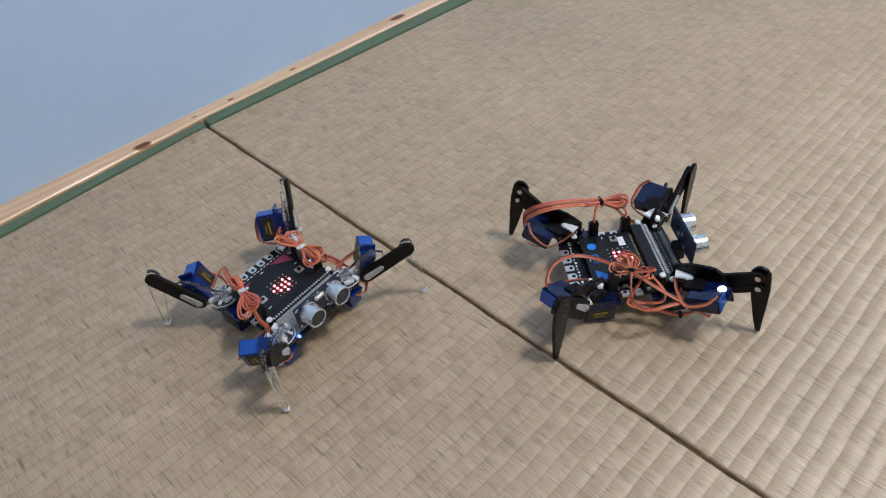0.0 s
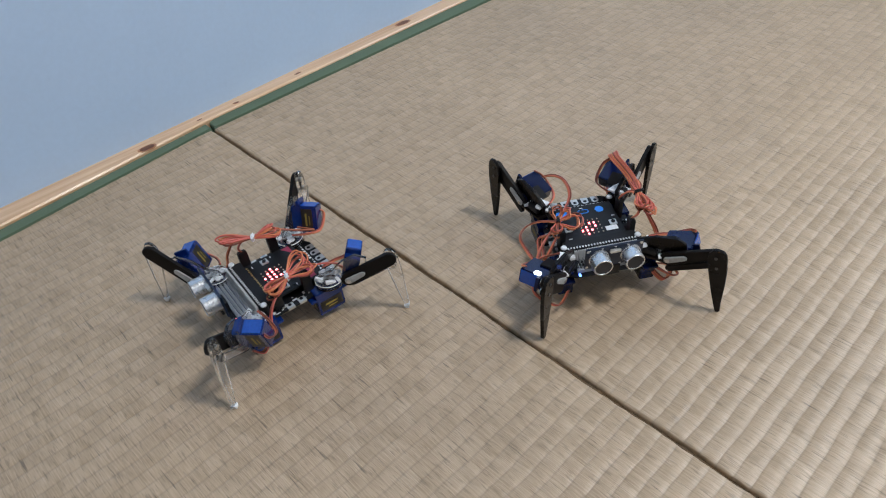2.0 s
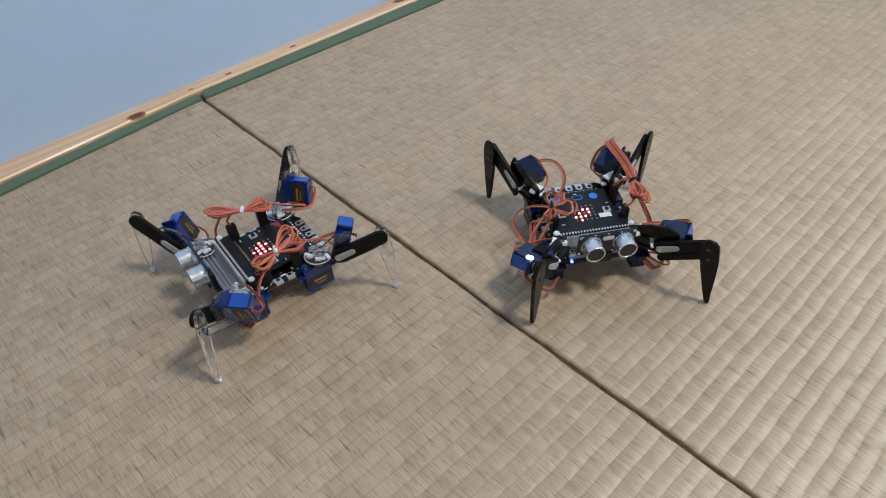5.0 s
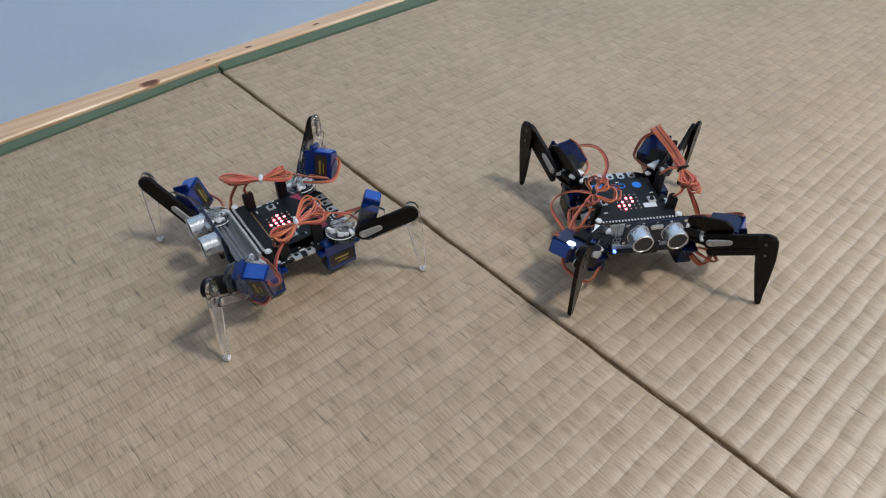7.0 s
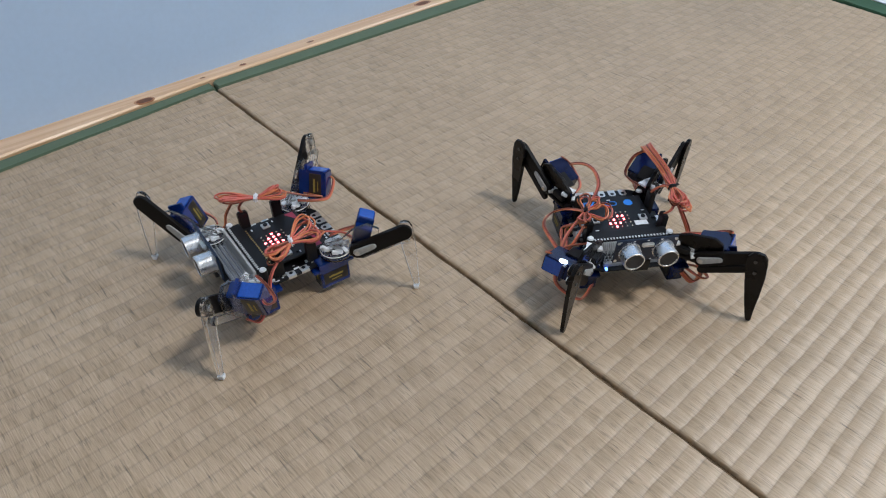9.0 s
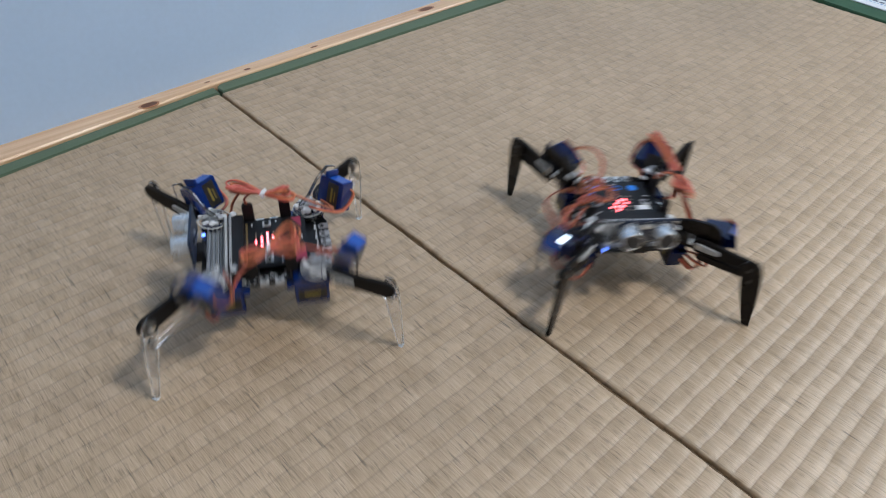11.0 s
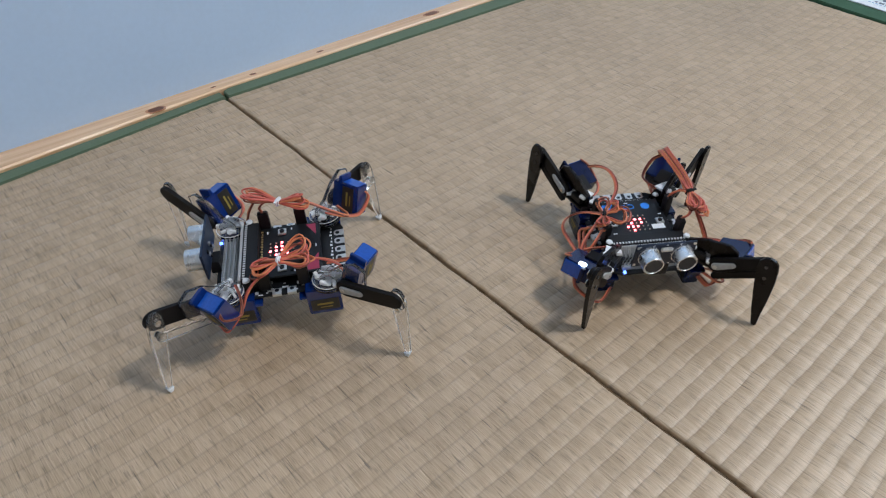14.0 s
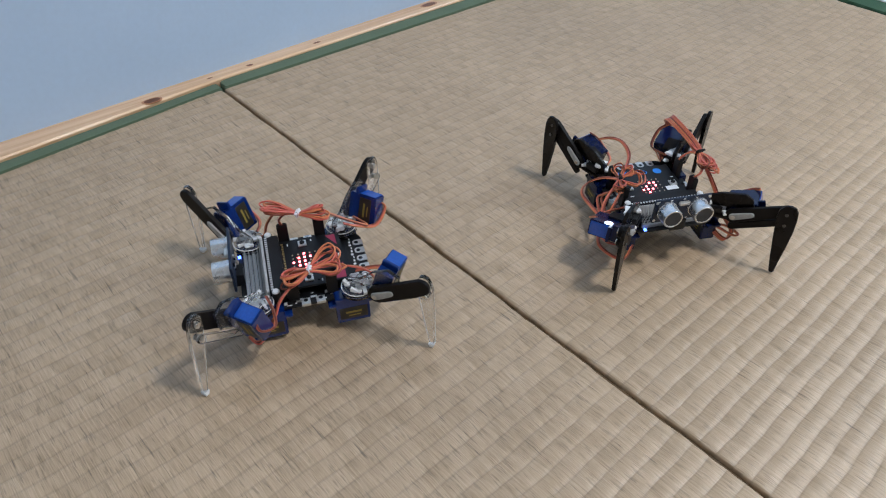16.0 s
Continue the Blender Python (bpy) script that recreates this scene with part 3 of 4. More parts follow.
def hip_bracket(root, side, style):
    """The turning hip: a plate on the body servo's shaft that carries the lifting servo. side is the side of the link."""
    material = CLEAR if style == "clear" else ACRYL_BLACK
    br = part("hip_bracket", cyl(11.0, -1.6, 1.0, n=36) if style == "clear" else box(-9, 15, -8, 8, -1.6, 1.4, bevel=0.6), material, root, smooth=40)
    v0, v1 = sorted((side * 0.6, side * 3.4))
    prof = [(-6, 0.6), (8, -4), (24, -4.5), (31, 4), (33, 20), (25, 24), (14, 19), (4, 9), (-6, 6)] if style == "clear" else [(-8, 0.6), (6, -3), (20, -5), (27, -3.5), (30, 3), (29.5, 12), (27, 18.5), (21, 21.5), (5, 18.5), (-8, 12)]
    part("servo_plate", prism(prof, v0, v1, bevel=0.35), CLEAR if style == "clear" else material, br)
    part("shaft_horn", flat([(x, z) for x, z in stadium(-7, 7, 2.4, 2.4)], 1.5, 3.2, bevel=0.4), NYLON, br, "white nylon servo horn", pose(0, 0, 0, 0, 0, 35))
    part("screw", cyl(1.9, 3.2, 4.4, n=12), STEEL, br)
    if style != "clear":
        part("horn_arm", flat([(-5, -3.6), (7, -2.2), (7.4, 2.4), (-5, 4.2)], 7.0, 9.0, bevel=0.4), MILKY_GLINT, br, "milky white horn arm", pose(0, -side * 2 * MM, 0, 0, 0, side * 14))
        part("horn_arm", flat([(-3, -2.6), (5, -1.8), (5, 1.8), (-3, 2.6)], 1.5, 4.0, bevel=0.4), MILKY_GLINT, br, "milky white horn arm", pose(12 * MM, side * 5 * MM, 0, 0, 0, -side * 25))
        part("spacer", box(5, 11, -3.4, 3.4, 1.4, 7.8, bevel=0.5), NYLON, br)
        # two milky bits added for the glints on the bracket's edges
        part("clip", box(-2.6, 2.6, -2.0, 2.0, 0, 2.6, bevel=0.5), MILKY_GLINT, br, "", pose(-3 * MM, side * 4.5 * MM, 7 * MM, 12, -10, 30))
        part("clip", box(-2.2, 2.2, -1.4, 1.4, 0, 2.2, bevel=0.4), MILKY_GLINT, br, "", pose(3 * MM, -side * 3 * MM, 7 * MM, -8, 10, -25))
        part("web", box(-4, 8, -7, 7, 1.4, 7, bevel=0.8), BLACK, br)
    else:
        part("rim", cyl(11.8, -3.4, -1.7, n=36), CLEAR, br, smooth=40)
        part("shaft_horn", flat([(x, z) for x, z in stadium(-8, 8, 2.0, 2.0)], 1.3, 2.9, bevel=0.4), NYLON, br, "white nylon servo horn", pose(0, 0, 0, 0, 0, 125))
        # a thin white ring added for the bright glint round the disc's edge
        bm = bmesh.new()
        tube([(11.2 * math.cos(a), 11.2 * math.sin(a), 0.4) for a in (2 * math.pi * i / 20 for i in range(20))], 0.4, bm, closed=True, per=2, n=5)
        part("edge_glint", bm, MILKY_GLINT, br, smooth=60)
        part("clip", box(-3, 6, -6.5, 6.5, 1.5, 5.0, bevel=0.8), CLEAR, br)
        # small white bits added for the sparkle of the clear hip
        glint_bits = ((-6, 5, 2.2, 30), (-7, -4, 2.6, -20), (0, 8, 1.8, 65), (1, -8, 2.2, 10), (7, 5, 2.6, 40), (8, -5, 2.0, -50), (-2, 0, 1.8, 80), (4, 1, 1.6, 15))
        for k, (x, y, h, turn) in enumerate(glint_bits):
            part("clip", box(-2.4 - k % 3 * 0.6, 2.2, -1.0, 0.8 + k % 2 * 0.8, 0, h * 1.25, bevel=0.35), MILKY_GLINT, br, "", pose(x * MM, y * MM, 1.0 * MM, 8 * (k % 3 - 1), 10 * (k % 2), turn))
    # the lifting servo lies behind the plate, away from the link
    rise = 72 if style == "clear" else 18
    turn = Matrix(((1, 0, 0, 0), (0, 0, side, 0), (0, -side, 0, 0), (0, 0, 0, 1)))
    m = Matrix.Translation((J_OUT * MM, side * 0.6 * MM, J_UP * MM)) @ pose(0, 0, 0, 0, -rise, 0) @ turn
    sv = servo(br, m, style, (1, -1) if style == "clear" else (side,), lifting=True)
    if style != "clear":
        y0, y1 = sorted((-side * 6.1, -side * 7.4))
        part("top_plate", box(-10.5, 3.5, y0, y1, -13.0, 0, bevel=0.4), MATT_BLACK, br, "black acrylic servo cover", m)
    lead(br, [(22 if style == "clear" else 30, -side * 18, 16), (24, -side * 24, 10), (12, -side * 24, 2), (2, -side * 16, 4), (-4, -side * 6, 7)], 31 + side, 0.7)
    return br, sv


def leg(root, side, style):
    br, sv = hip_bracket(root, side, style)
    black = MATT_BLACK
    f0, f1 = sorted((side * -1.2, side * 1.8))
    link = part("femur_link", prism(stadium(0, FEMUR, 6.0, 5.8 if style == "clear" else 4.3), f0, f1, bevel=0.4), black, root, "flat black femur link")
    if style != "clear":
        part("bolt", cyl(2.1, 0, 0.9, n=12, m=Matrix.Translation((FEMUR * MM, side * -1.2 * MM, 0)) @ pose(0, 0, 0, 90 * side, 0, 0)), STEEL, link, smooth=40)
    h0, h1 = sorted((side * 1.8, side * 3.2))
    part("servo_horn", prism(stadium(0, 13.5, 2.9, 1.9), h0, h1, bevel=0.4), HORN, link, "grey-white nylon servo horn")
    part("horn_screw", cyl(1.6, 0, 0.8, n=12, m=Matrix.Translation((0, side * 3.2 * MM, 0)) @ pose(0, 0, 0, -90 * side, 0, 0)), STEEL, link)
    t0, t1 = (sorted((side * -4.6, side * -1.5))) if style == "clear" else (sorted((side * 2.1, side * 5.1)))
    # the shin points along x; its outer edge tapers, its inner edge is straight
    prof = [(-6.5, 2.0), (-7.2, -1.5), (-5.8, -5.4), (-2.0, -7.4), (3, -7.6), (14, -7.0), (30, -4.6), (46, -1.6), (TIBIA - 1.5, -0.6), (TIBIA, 0.6), (TIBIA - 0.3, 2.6), (TIBIA - 2, 3.4), (40, 4.6), (20, 5.9), (4, 6.4), (-3, 5.4)]
    prof = [(x, -z * (0.78 if style == "clear" else 1.0)) for x, z in prof][::-1]
    sh = part("shin", prism(prof, t0, t1, bevel=0.5), CLEAR if style == "clear" else ACRYL_BLACK, root, "clear acrylic shin plate" if style == "clear" else "glossy black acrylic shin plate")
    for x in (0, BOLT_GAP):
        for a, b, front in ((t1, t1 + 1.0, side > 0), (t0 - 1.0, t0, side < 0)):
            small = front and style != "clear"
            part("bolt", cyl(1.3 if small else 2.1, a, b - 0.5 * small, n=12, m=Matrix.Translation((x * MM, 0, 0)) @ ALONG_Y), DARK_STEEL if small else STEEL, sh, smooth=40)
    if style == "clear":
        # the tip is made white for the glint at the foot of the clear shin
        part("foot_tip_glint", prism([(TIBIA - 3.0, -3.6), (TIBIA - 0.2, -3.0), (TIBIA + 0.1, -0.4), (TIBIA - 3.2, 0.9)], t0 - 0.5, t1 + 0.5, bevel=0.3), MILKY_GLINT, sh)
        # thin white strips added for the glints along the shin's edges
        for z0, z1 in ((7.4, 1.0), (-6.0, -3.6)):
            for y in ((t0 + 0.4,) if side > 0 else (t1 - 0.4,)):
                part("edge_glint", tube([(6, y, z0 * 0.78 * 0.98), (22, y, (z0 * 0.72 + z1 * 0.28) * 0.78), (TIBIA - 3, y, z1 * 0.78)], 0.15, n=5), MILKY_GLINT, sh, smooth=60)
    l0, l1 = (sorted((side * -8.0, side * -5.2))) if style == "clear" else (sorted((side * -1.2, side * 1.6)))
    low = part("lower_link", prism(stadium(0, FEMUR, 2.8, 3.0, 6), l0, l1, bevel=0.3), CLEAR if style == "clear" else black, root, "thin parallel link")
    if style != "clear":
        part("bolt", cyl(2.1, 0, 0.9, n=12, m=Matrix.Translation((FEMUR * MM, side * -1.2 * MM, 0)) @ pose(0, 0, 0, 90 * side, 0, 0)), STEEL, low, smooth=40)
    return br, link, sh, low


HEART = ("00000", "01010", "11111", "01110", "00100")
BITS = ("00000", "00110", "01010", "11100", "01000")


def robot(style):
    """A four-legged walking robot: a black control board on four body servos, a card computer, a sonar and four jointed legs."""
    root = new("walking_robot")
    light = style == "clear"
    tagged(root, "four-legged toy robot with clear acrylic legs and blue servos" if light else "four-legged toy robot with black acrylic legs and dark servos", "robot", "walking robots on the tatami")
    # main board with notched corners
    out = [(-46, -24), (-40, -36), (38, -36), (43, -26), (43, 26), (38, 36), (-40, 36), (-46, 24)]
    board = part("main_board", flat(out, -6.2, -4.6, bevel=0.2), PCB, root, "black control board")
    for k in range(5):
        y = -18 + 9 * k
        pts = [(-46.2, y - 3), (-40.5, y - 3), (-39, y - 1.6), (-39, y + 1.6), (-40.5, y + 3), (-46.2, y + 3)]
        part("touch_pad", flat(pts, -6.4, -4.3), SILVER, board, "tinned contact pad")
        part("pad_hole", cyl(1.5, -4.35, -4.2, -41.6, y, n=12), PCB, board)
    for sy in (-1, 1):
        for x in (-8, 2):
            y0, y1 = sorted((sy * 30.5, sy * 36.2))
            part("touch_pad", box(x - 3, x + 3, y0, y1, -6.4, -4.3), SILVER, board, "tinned contact pad")
            part("pad_hole", cyl(1.5, -4.35, -4.2, x, sy * 32.4, n=12), PCB, board)
    rnd = random.Random(5 if light else 9)
    for k in range(46):
        x, y = rnd.uniform(-38, 36), rnd.choice((-1, 1)) * rnd.uniform(24, 33)
        w, d = rnd.uniform(0.8, 2.4), rnd.uniform(0.6, 1.5)
        part("chip", box(x - w, x + w, y - d, y + d, -4.6, -4.6 + rnd.uniform(0.5, 1.6)), rnd.choice((BLACK, SILVER, GREY_PINS, NYLON)), board)
    for k in range(40):
        x, y = rnd.uniform(-40, 38), rnd.choice((-1, 1)) * rnd.uniform(25, 35)
        part("silk_mark", box(x, x + rnd.uniform(0.5, 2.6), y, y + rnd.uniform(0.4, 1.0), -4.6, -4.5), NYLON, board)
    for k in range(14):
        y = -24 + 3.5 * k
        part("silk_mark", box(-37.5, -36.8 + (k % 3) * 0.6, y, y + 2.0, -4.6, -4.52), NYLON, board)
    # card computer
    card = part("card_computer", box(-30, 16, -26, 26, 0.6, 2.2, bevel=0.3), PCB, root, "black pocket computer board")
    part("solder_bar", box(-24, 10, -20, 20, -4.6, 0.6), BLACK, card)
    for k in range(18):
        y = -23 + 2.65 * k
        part("edge_mark", box(10.6, 12.2 - 0.5 * (k % 2), y, y + 1.5, 2.2, 2.28), GOLD, card)
    for x, y, w in ((-12, 21, 5), (-10, -23, 4), (7, -22, 6), (-27, -2, 6)):
        part("silk_mark", box(x, x + 0.9, y, y + w * 0.5, 2.2, 2.28), NYLON, card)
        part("chip", box(x + 2, x + 3.4, y, y + 1.2, 2.2, 2.9), BLACK, card)
    pattern = HEART if light else BITS
    for i in range(5):
        for j in range(5):
            x, y = 6.5 - 4.0 * i - 1.3, (j - 2) * 4.0
            on = pattern[4 - i][j] == "1"
            part("led", box(x - (0.8 if on else 0.5), x + (0.8 if on else 0.5), y - (0.7 if on else 0.35), y + (0.7 if on else 0.35), 2.2, 2.75), LED_RED if on else LED_OFF, card, "lit red LED" if on else "")
    for sy in (-1, 1):
        b1 = part("button", box(-6, 0, sy * 19 - 3, sy * 19 + 3, 2.2, 3.6, bevel=0.3), SILVER, card)
        part("button_cap", cyl(1.7, 3.6, 4.4, -3, sy * 19, n=14), BLACK, b1, smooth=40)
    if light:
        part("logo", flat([(-28, 8), (-16, 24), (-28, 24)], 2.2, 2.32), PINK, card, "pink printed triangle")
        part("logo", flat([(-27, -24), (-20, -24), (-27, -12)], 2.2, 2.32), PINK, card, "pink printed triangle")
    else:
        part("logo", cyl(3.6, 2.2, 2.32, -22, 14, n=24), CYAN, card, "blue printed disc")
        part("logo", flat([(-26, -24), (-14, -21), (-20, -16), (-26, -12)], 2.2, 2.32), CYAN, card, "blue printed shape")
        bm = bmesh.new()
        tube([(-24, -3, 2.3), (-22, -4.4, 2.3), (-20, -3, 2.3), (-20, 3, 2.3), (-22, 4.4, 2.3), (-24, 3, 2.3)], 0.45, bm, closed=True)
        part("logo_outline", bm, CYAN, card)
        part("label_sticker", box(0, 5, 11, 21, 2.2, 2.4), NYLON, card, "small white sticker")
    # edge connector and header rows
    con = part("edge_connector", box(13, 24, -29.5, 29.5, -4.6, 6.4, bevel=0.5), BLACK, root, "black edge connector")
    for k in range(38):
        piece("contact", CONTACT, con, pose(25.6 * MM, (-27.5 + 55 * k / 37) * MM, 1.6 * MM, 0, -18, 0))
    for k in range(24):
        piece("contact_end", DOT, con, pose(22.0 * MM, (-27.5 + 55 * k / 23) * MM, 6.5 * MM))
    for k, x in enumerate((29, 32, 35, 38)):
        row = part("pin_header", box(x - 1.2, x + 1.2, -25, 25, -4.6, -2.0 + 0.5 * (k % 2)), GREY_PLASTIC if light or k == 3 else BLACK, root)
        for j in range(18):
            piece("pin", PIN, row, pose(x * MM, (-23.5 + 47 * j / 17) * MM, -0.2 * MM))
    # sonar
    sonar = part("sonar", box(44.2, 45.8, -22.5, 22.5, 5.4, 26.0, bevel=0.3), PCB_BLUE, root, "blue ultrasonic sensor board")
    part("sonar_socket", box(39.5, 46.5, -6, 6, -4.6, 5.2, bevel=0.3), BLACK, sonar)
    part("crystal", box(45.8, 48.6, -4.4, 4.4, 20, 23.4, bevel=0.8), SILVER, sonar, "silver oscillator can")
    for sy in (-1, 1):
        eye = part("transducer", cyl(7.6, 45.8, 56.7, n=40, m=Matrix.Translation((0, sy * 12.4 * MM, 15.9 * MM)) @ ALONG_X), ALU, sonar, "bright aluminium sensor can", smooth=40)
        # raised rim round a dark mesh
        bm = bmesh.new()
        tube([(56.7, sy * 12.4 + 6.9 * math.cos(t), 15.9 + 6.9 * math.sin(t)) for t in (2 * math.pi * i / 16 for i in range(16))], 0.75, bm, closed=True, per=3)
        part("rim", bm, ALU, eye, smooth=60)
        part("mesh_face", cyl(6.1, 56.7, 56.95, n=32, m=Matrix.Translation((0, sy * 12.4 * MM, 15.9 * MM)) @ ALONG_X), MESH, eye, "dark sensor mesh")
        part("base_ring", cyl(8.0, 45.8, 47.4, n=40, m=Matrix.Translation((0, sy * 12.4 * MM, 15.9 * MM)) @ ALONG_X), ALU, eye, smooth=40)
    for k in range(6):
        y = -8 + 3.0 * k
        part("sonar_part", box(43.0, 44.2, y, y + 2, 8 + (k % 3) * 4, 10 + (k % 3) * 4), BLACK if k % 2 else GREY_PINS, sonar)
    for k in range(9):
        y = -20.5 + 5 * k
        part("silk_mark", box(45.8, 45.9, y, y + 1.6, 6.2 if k % 2 else 24.2, 7.0 if k % 2 else 25.0), NYLON, sonar)
    for sy in (-1, 1):
        for z in (7.6, 23.8):
            part("mount_hole", cyl(1.2, 45.8, 46.0, n=12, m=Matrix.Translation((0, sy * 21 * MM, z * MM)) @ ALONG_X), SILVER, sonar)
    # servo plugs, studs
    for sy in (-1, 1):
        for x in (9, -17):
            plug = part("servo_plug", box(x - 3.8, x + 3.8, sy * 29 - 2.2, sy * 29 + 2.2, -4.6, 14.5, bevel=0.4), BLACK, root, "black servo plug")
            part("crimp", box(x - 3, x + 3, sy * 29 - 1.4, sy * 29 + 1.4, 14.5, 15.3), BLACK, plug)
        for x in (20, -33):
            top = 6.6 if x > 0 else 3.6
            stud = part("stud", cyl(2.9, -4.6, top, x, sy * 30.5 if x > 0 else sy * 27, n=12), BLACK, root, smooth=40)
            part("stud_cap", cyl(2.6, top, top + 1.1, x, sy * 30.5 if x > 0 else sy * 27, n=16, r2=2.0), NYLON, stud, "white nylon screw head", smooth=40)
            if x > 0:
                part("standoff", cyl(2.6, -9, -4.6, x, sy * 31, n=6), BLACK, root)
    for sy in (-1, 1) if light else (-1,):
        part("status_led", box(41.0, 43.2, sy * 24 - 0.8, sy * 24 + 0.8, -4.6, -2.9), LED_BLUE, root, "lit blue LED")
    # body servos hang under the corners
    for name, sx, sy in LEGS:
        turn = 180 if sx > 0 else 0
        sv = servo(root, pose(sx * HIP_X * MM, sy * HIP_Y * MM, -3.0 * MM, 0, 0, turn), style)
    # spare leads
    if light:
        rosette(root, (-4, -30, 22), [(20, -44, 25), (21, -35, 27), (-21, -27, 26), (-24, -24, 20)], 11, wide=0.17)
        rosette(root, (-4, 29, 19), [(-27, 34, 22), (-23, 20, 26), (16, 24, 13), (14, 35, 14)], 12, wide=0.26)
        lead(root, [(9, -29, 15), (10, -30, 19), (4, -31, 23), (-4, -30, 22)], 1)
        lead(root, [(-17, -29, 15), (-18, -30, 20), (-12, -30, 23), (-4, -30, 22)], 2)
        lead(root, [(-4, -30, 22), (-22, -27, 21), (-38, -22, 14), (-50, -18, 10), (-51, -26, 6), (-44, -36, 6)], 3, strands=4)
        lead(root, [(12, -35, 23), (19, -37, 12), (22, -35, 4), (28, -40, -4), (34, -42, -8)], 4, strands=4)
        lead(root, [(-4, 29, 19), (8, 34, 13), (18, 40, 7), (24, 45, -4), (30, 48, -12), (37, 50, -17), (42, 44, -17)], 5, 1.0, strands=5)
        lead(root, [(-4, 29, 19), (-22, 28, 17), (-38, 31, 13), (-46, 38, 9), (-42, 44, 5)], 6, strands=5)
        lead(root, [(9, 29, 14.5), (8, 29, 19), (2, 29, 20), (-4, 29, 19)], 7)
        lead(root, [(34, 30, -6), (42, 34, -12), (40, 40, -17), (34, 42, -12)], 8, 0.6)
        lead(root, [(34, -30, -6), (42, -34, -12), (40, -40, -17), (34, -42, -12)], 9, 0.6)
    else:
        rosette(root, (-9, 40, 25), [(14, 44, 21), (12, 37, 25), (-27, 44, 24)], 21, "black", 9, 0.2)
        lead(root, [(-9, 40, 25), (-28, 41, 27), (-48, 35, 33), (-62, 39, 27), (-70, 45, 14), (-68, 38, -2), (-52, 38, -10)], 3, 1.0, strands=7)
        lead(root, [(9, 29, 15), (10, 33, 19), (4, 37, 22), (-9, 40, 25)], 1)
        lead(root, [(-17, 29, 15), (-16, 31, 19), (-14, 35, 23), (-9, 40, 25)], 2)
        lead(root, [(-9, 40, 25), (6, 44, 13), (13, 50, 0), (24, 50, -10), (40, 53, -18), (46, 45, -22), (38, 38, -18)], 4, strands=4)
        lead(root, [(38, 40, -14), (47, 50, -18), (44, 58, -21), (34, 54, -20), (34, 44, -16)], 12, 0.5)
        rosette(root, (-4, -28, 13), [(2, -10, 13), (10, -34, 12), (-19, -25, 17), (-9, -17, 21)], 22, "black", 4, 0.32)
        lead(root, [(-4, -28, 13), (-30, -10, 15), (-48, -9, 18), (-62, -16, 14), (-67, -30, 7), (-58, -43, 1)], 5)
        lead(root, [(-4, -28, 13), (-8, -42, 13), (-10, -53, 8), (-2, -60, 5), (16, -58, 4), (28, -52, 0), (30, -42, 2)], 6)
        lead(root, [(-4, -28, 13), (16, -48, 7), (36, -59, -3), (46, -61, -11), (54, -45, -20), (46, -34, -15)], 7)
        lead(root, [(6, -30, 11), (-6, -39, -2), (-8, -43, -7), (10, -47, -11), (28, -53, -14), (42, -52, -12), (46, -42, -12)], 8)
        lead(root, [(10, -33, 11), (18, -42, 2), (16, -45, -6), (4, -42, -8), (-6, -40, -4), (2, -34, 8)], 10, 0.7)
        part("cable_tie", box(-1.4, 1.4, -2.6, 2.6, -2.6, 2.6, bevel=1.0, m=Matrix.Translation((28 * MM, -53 * MM, -14 * MM))), BLACK, root, "black cable tie")
        lead(root, [(9, -29, 15), (12, -33, 17), (6, -32, 15), (-4, -28, 13)], 9)
    legs = []
    for name, sx, sy in LEGS:
        legs.append(leg(root, -sy, style))
        if not light and sx > 0 and sy < 0:
            part("lit_cap", cyl(3.0, -0.2, 0.5, n=20, m=Matrix.Translation(((J_OUT + 13.0) * MM, -8.0 * MM, (J_UP + 11.2) * MM)) @ pose(0, 0, 0, 0, -18, 0)), LED_WHITE, legs[-1][0], "glowing white round lamp")
    return root, legs


ROBOT_CLEAR = robot("clear")
ROBOT_BLACK = robot("black")


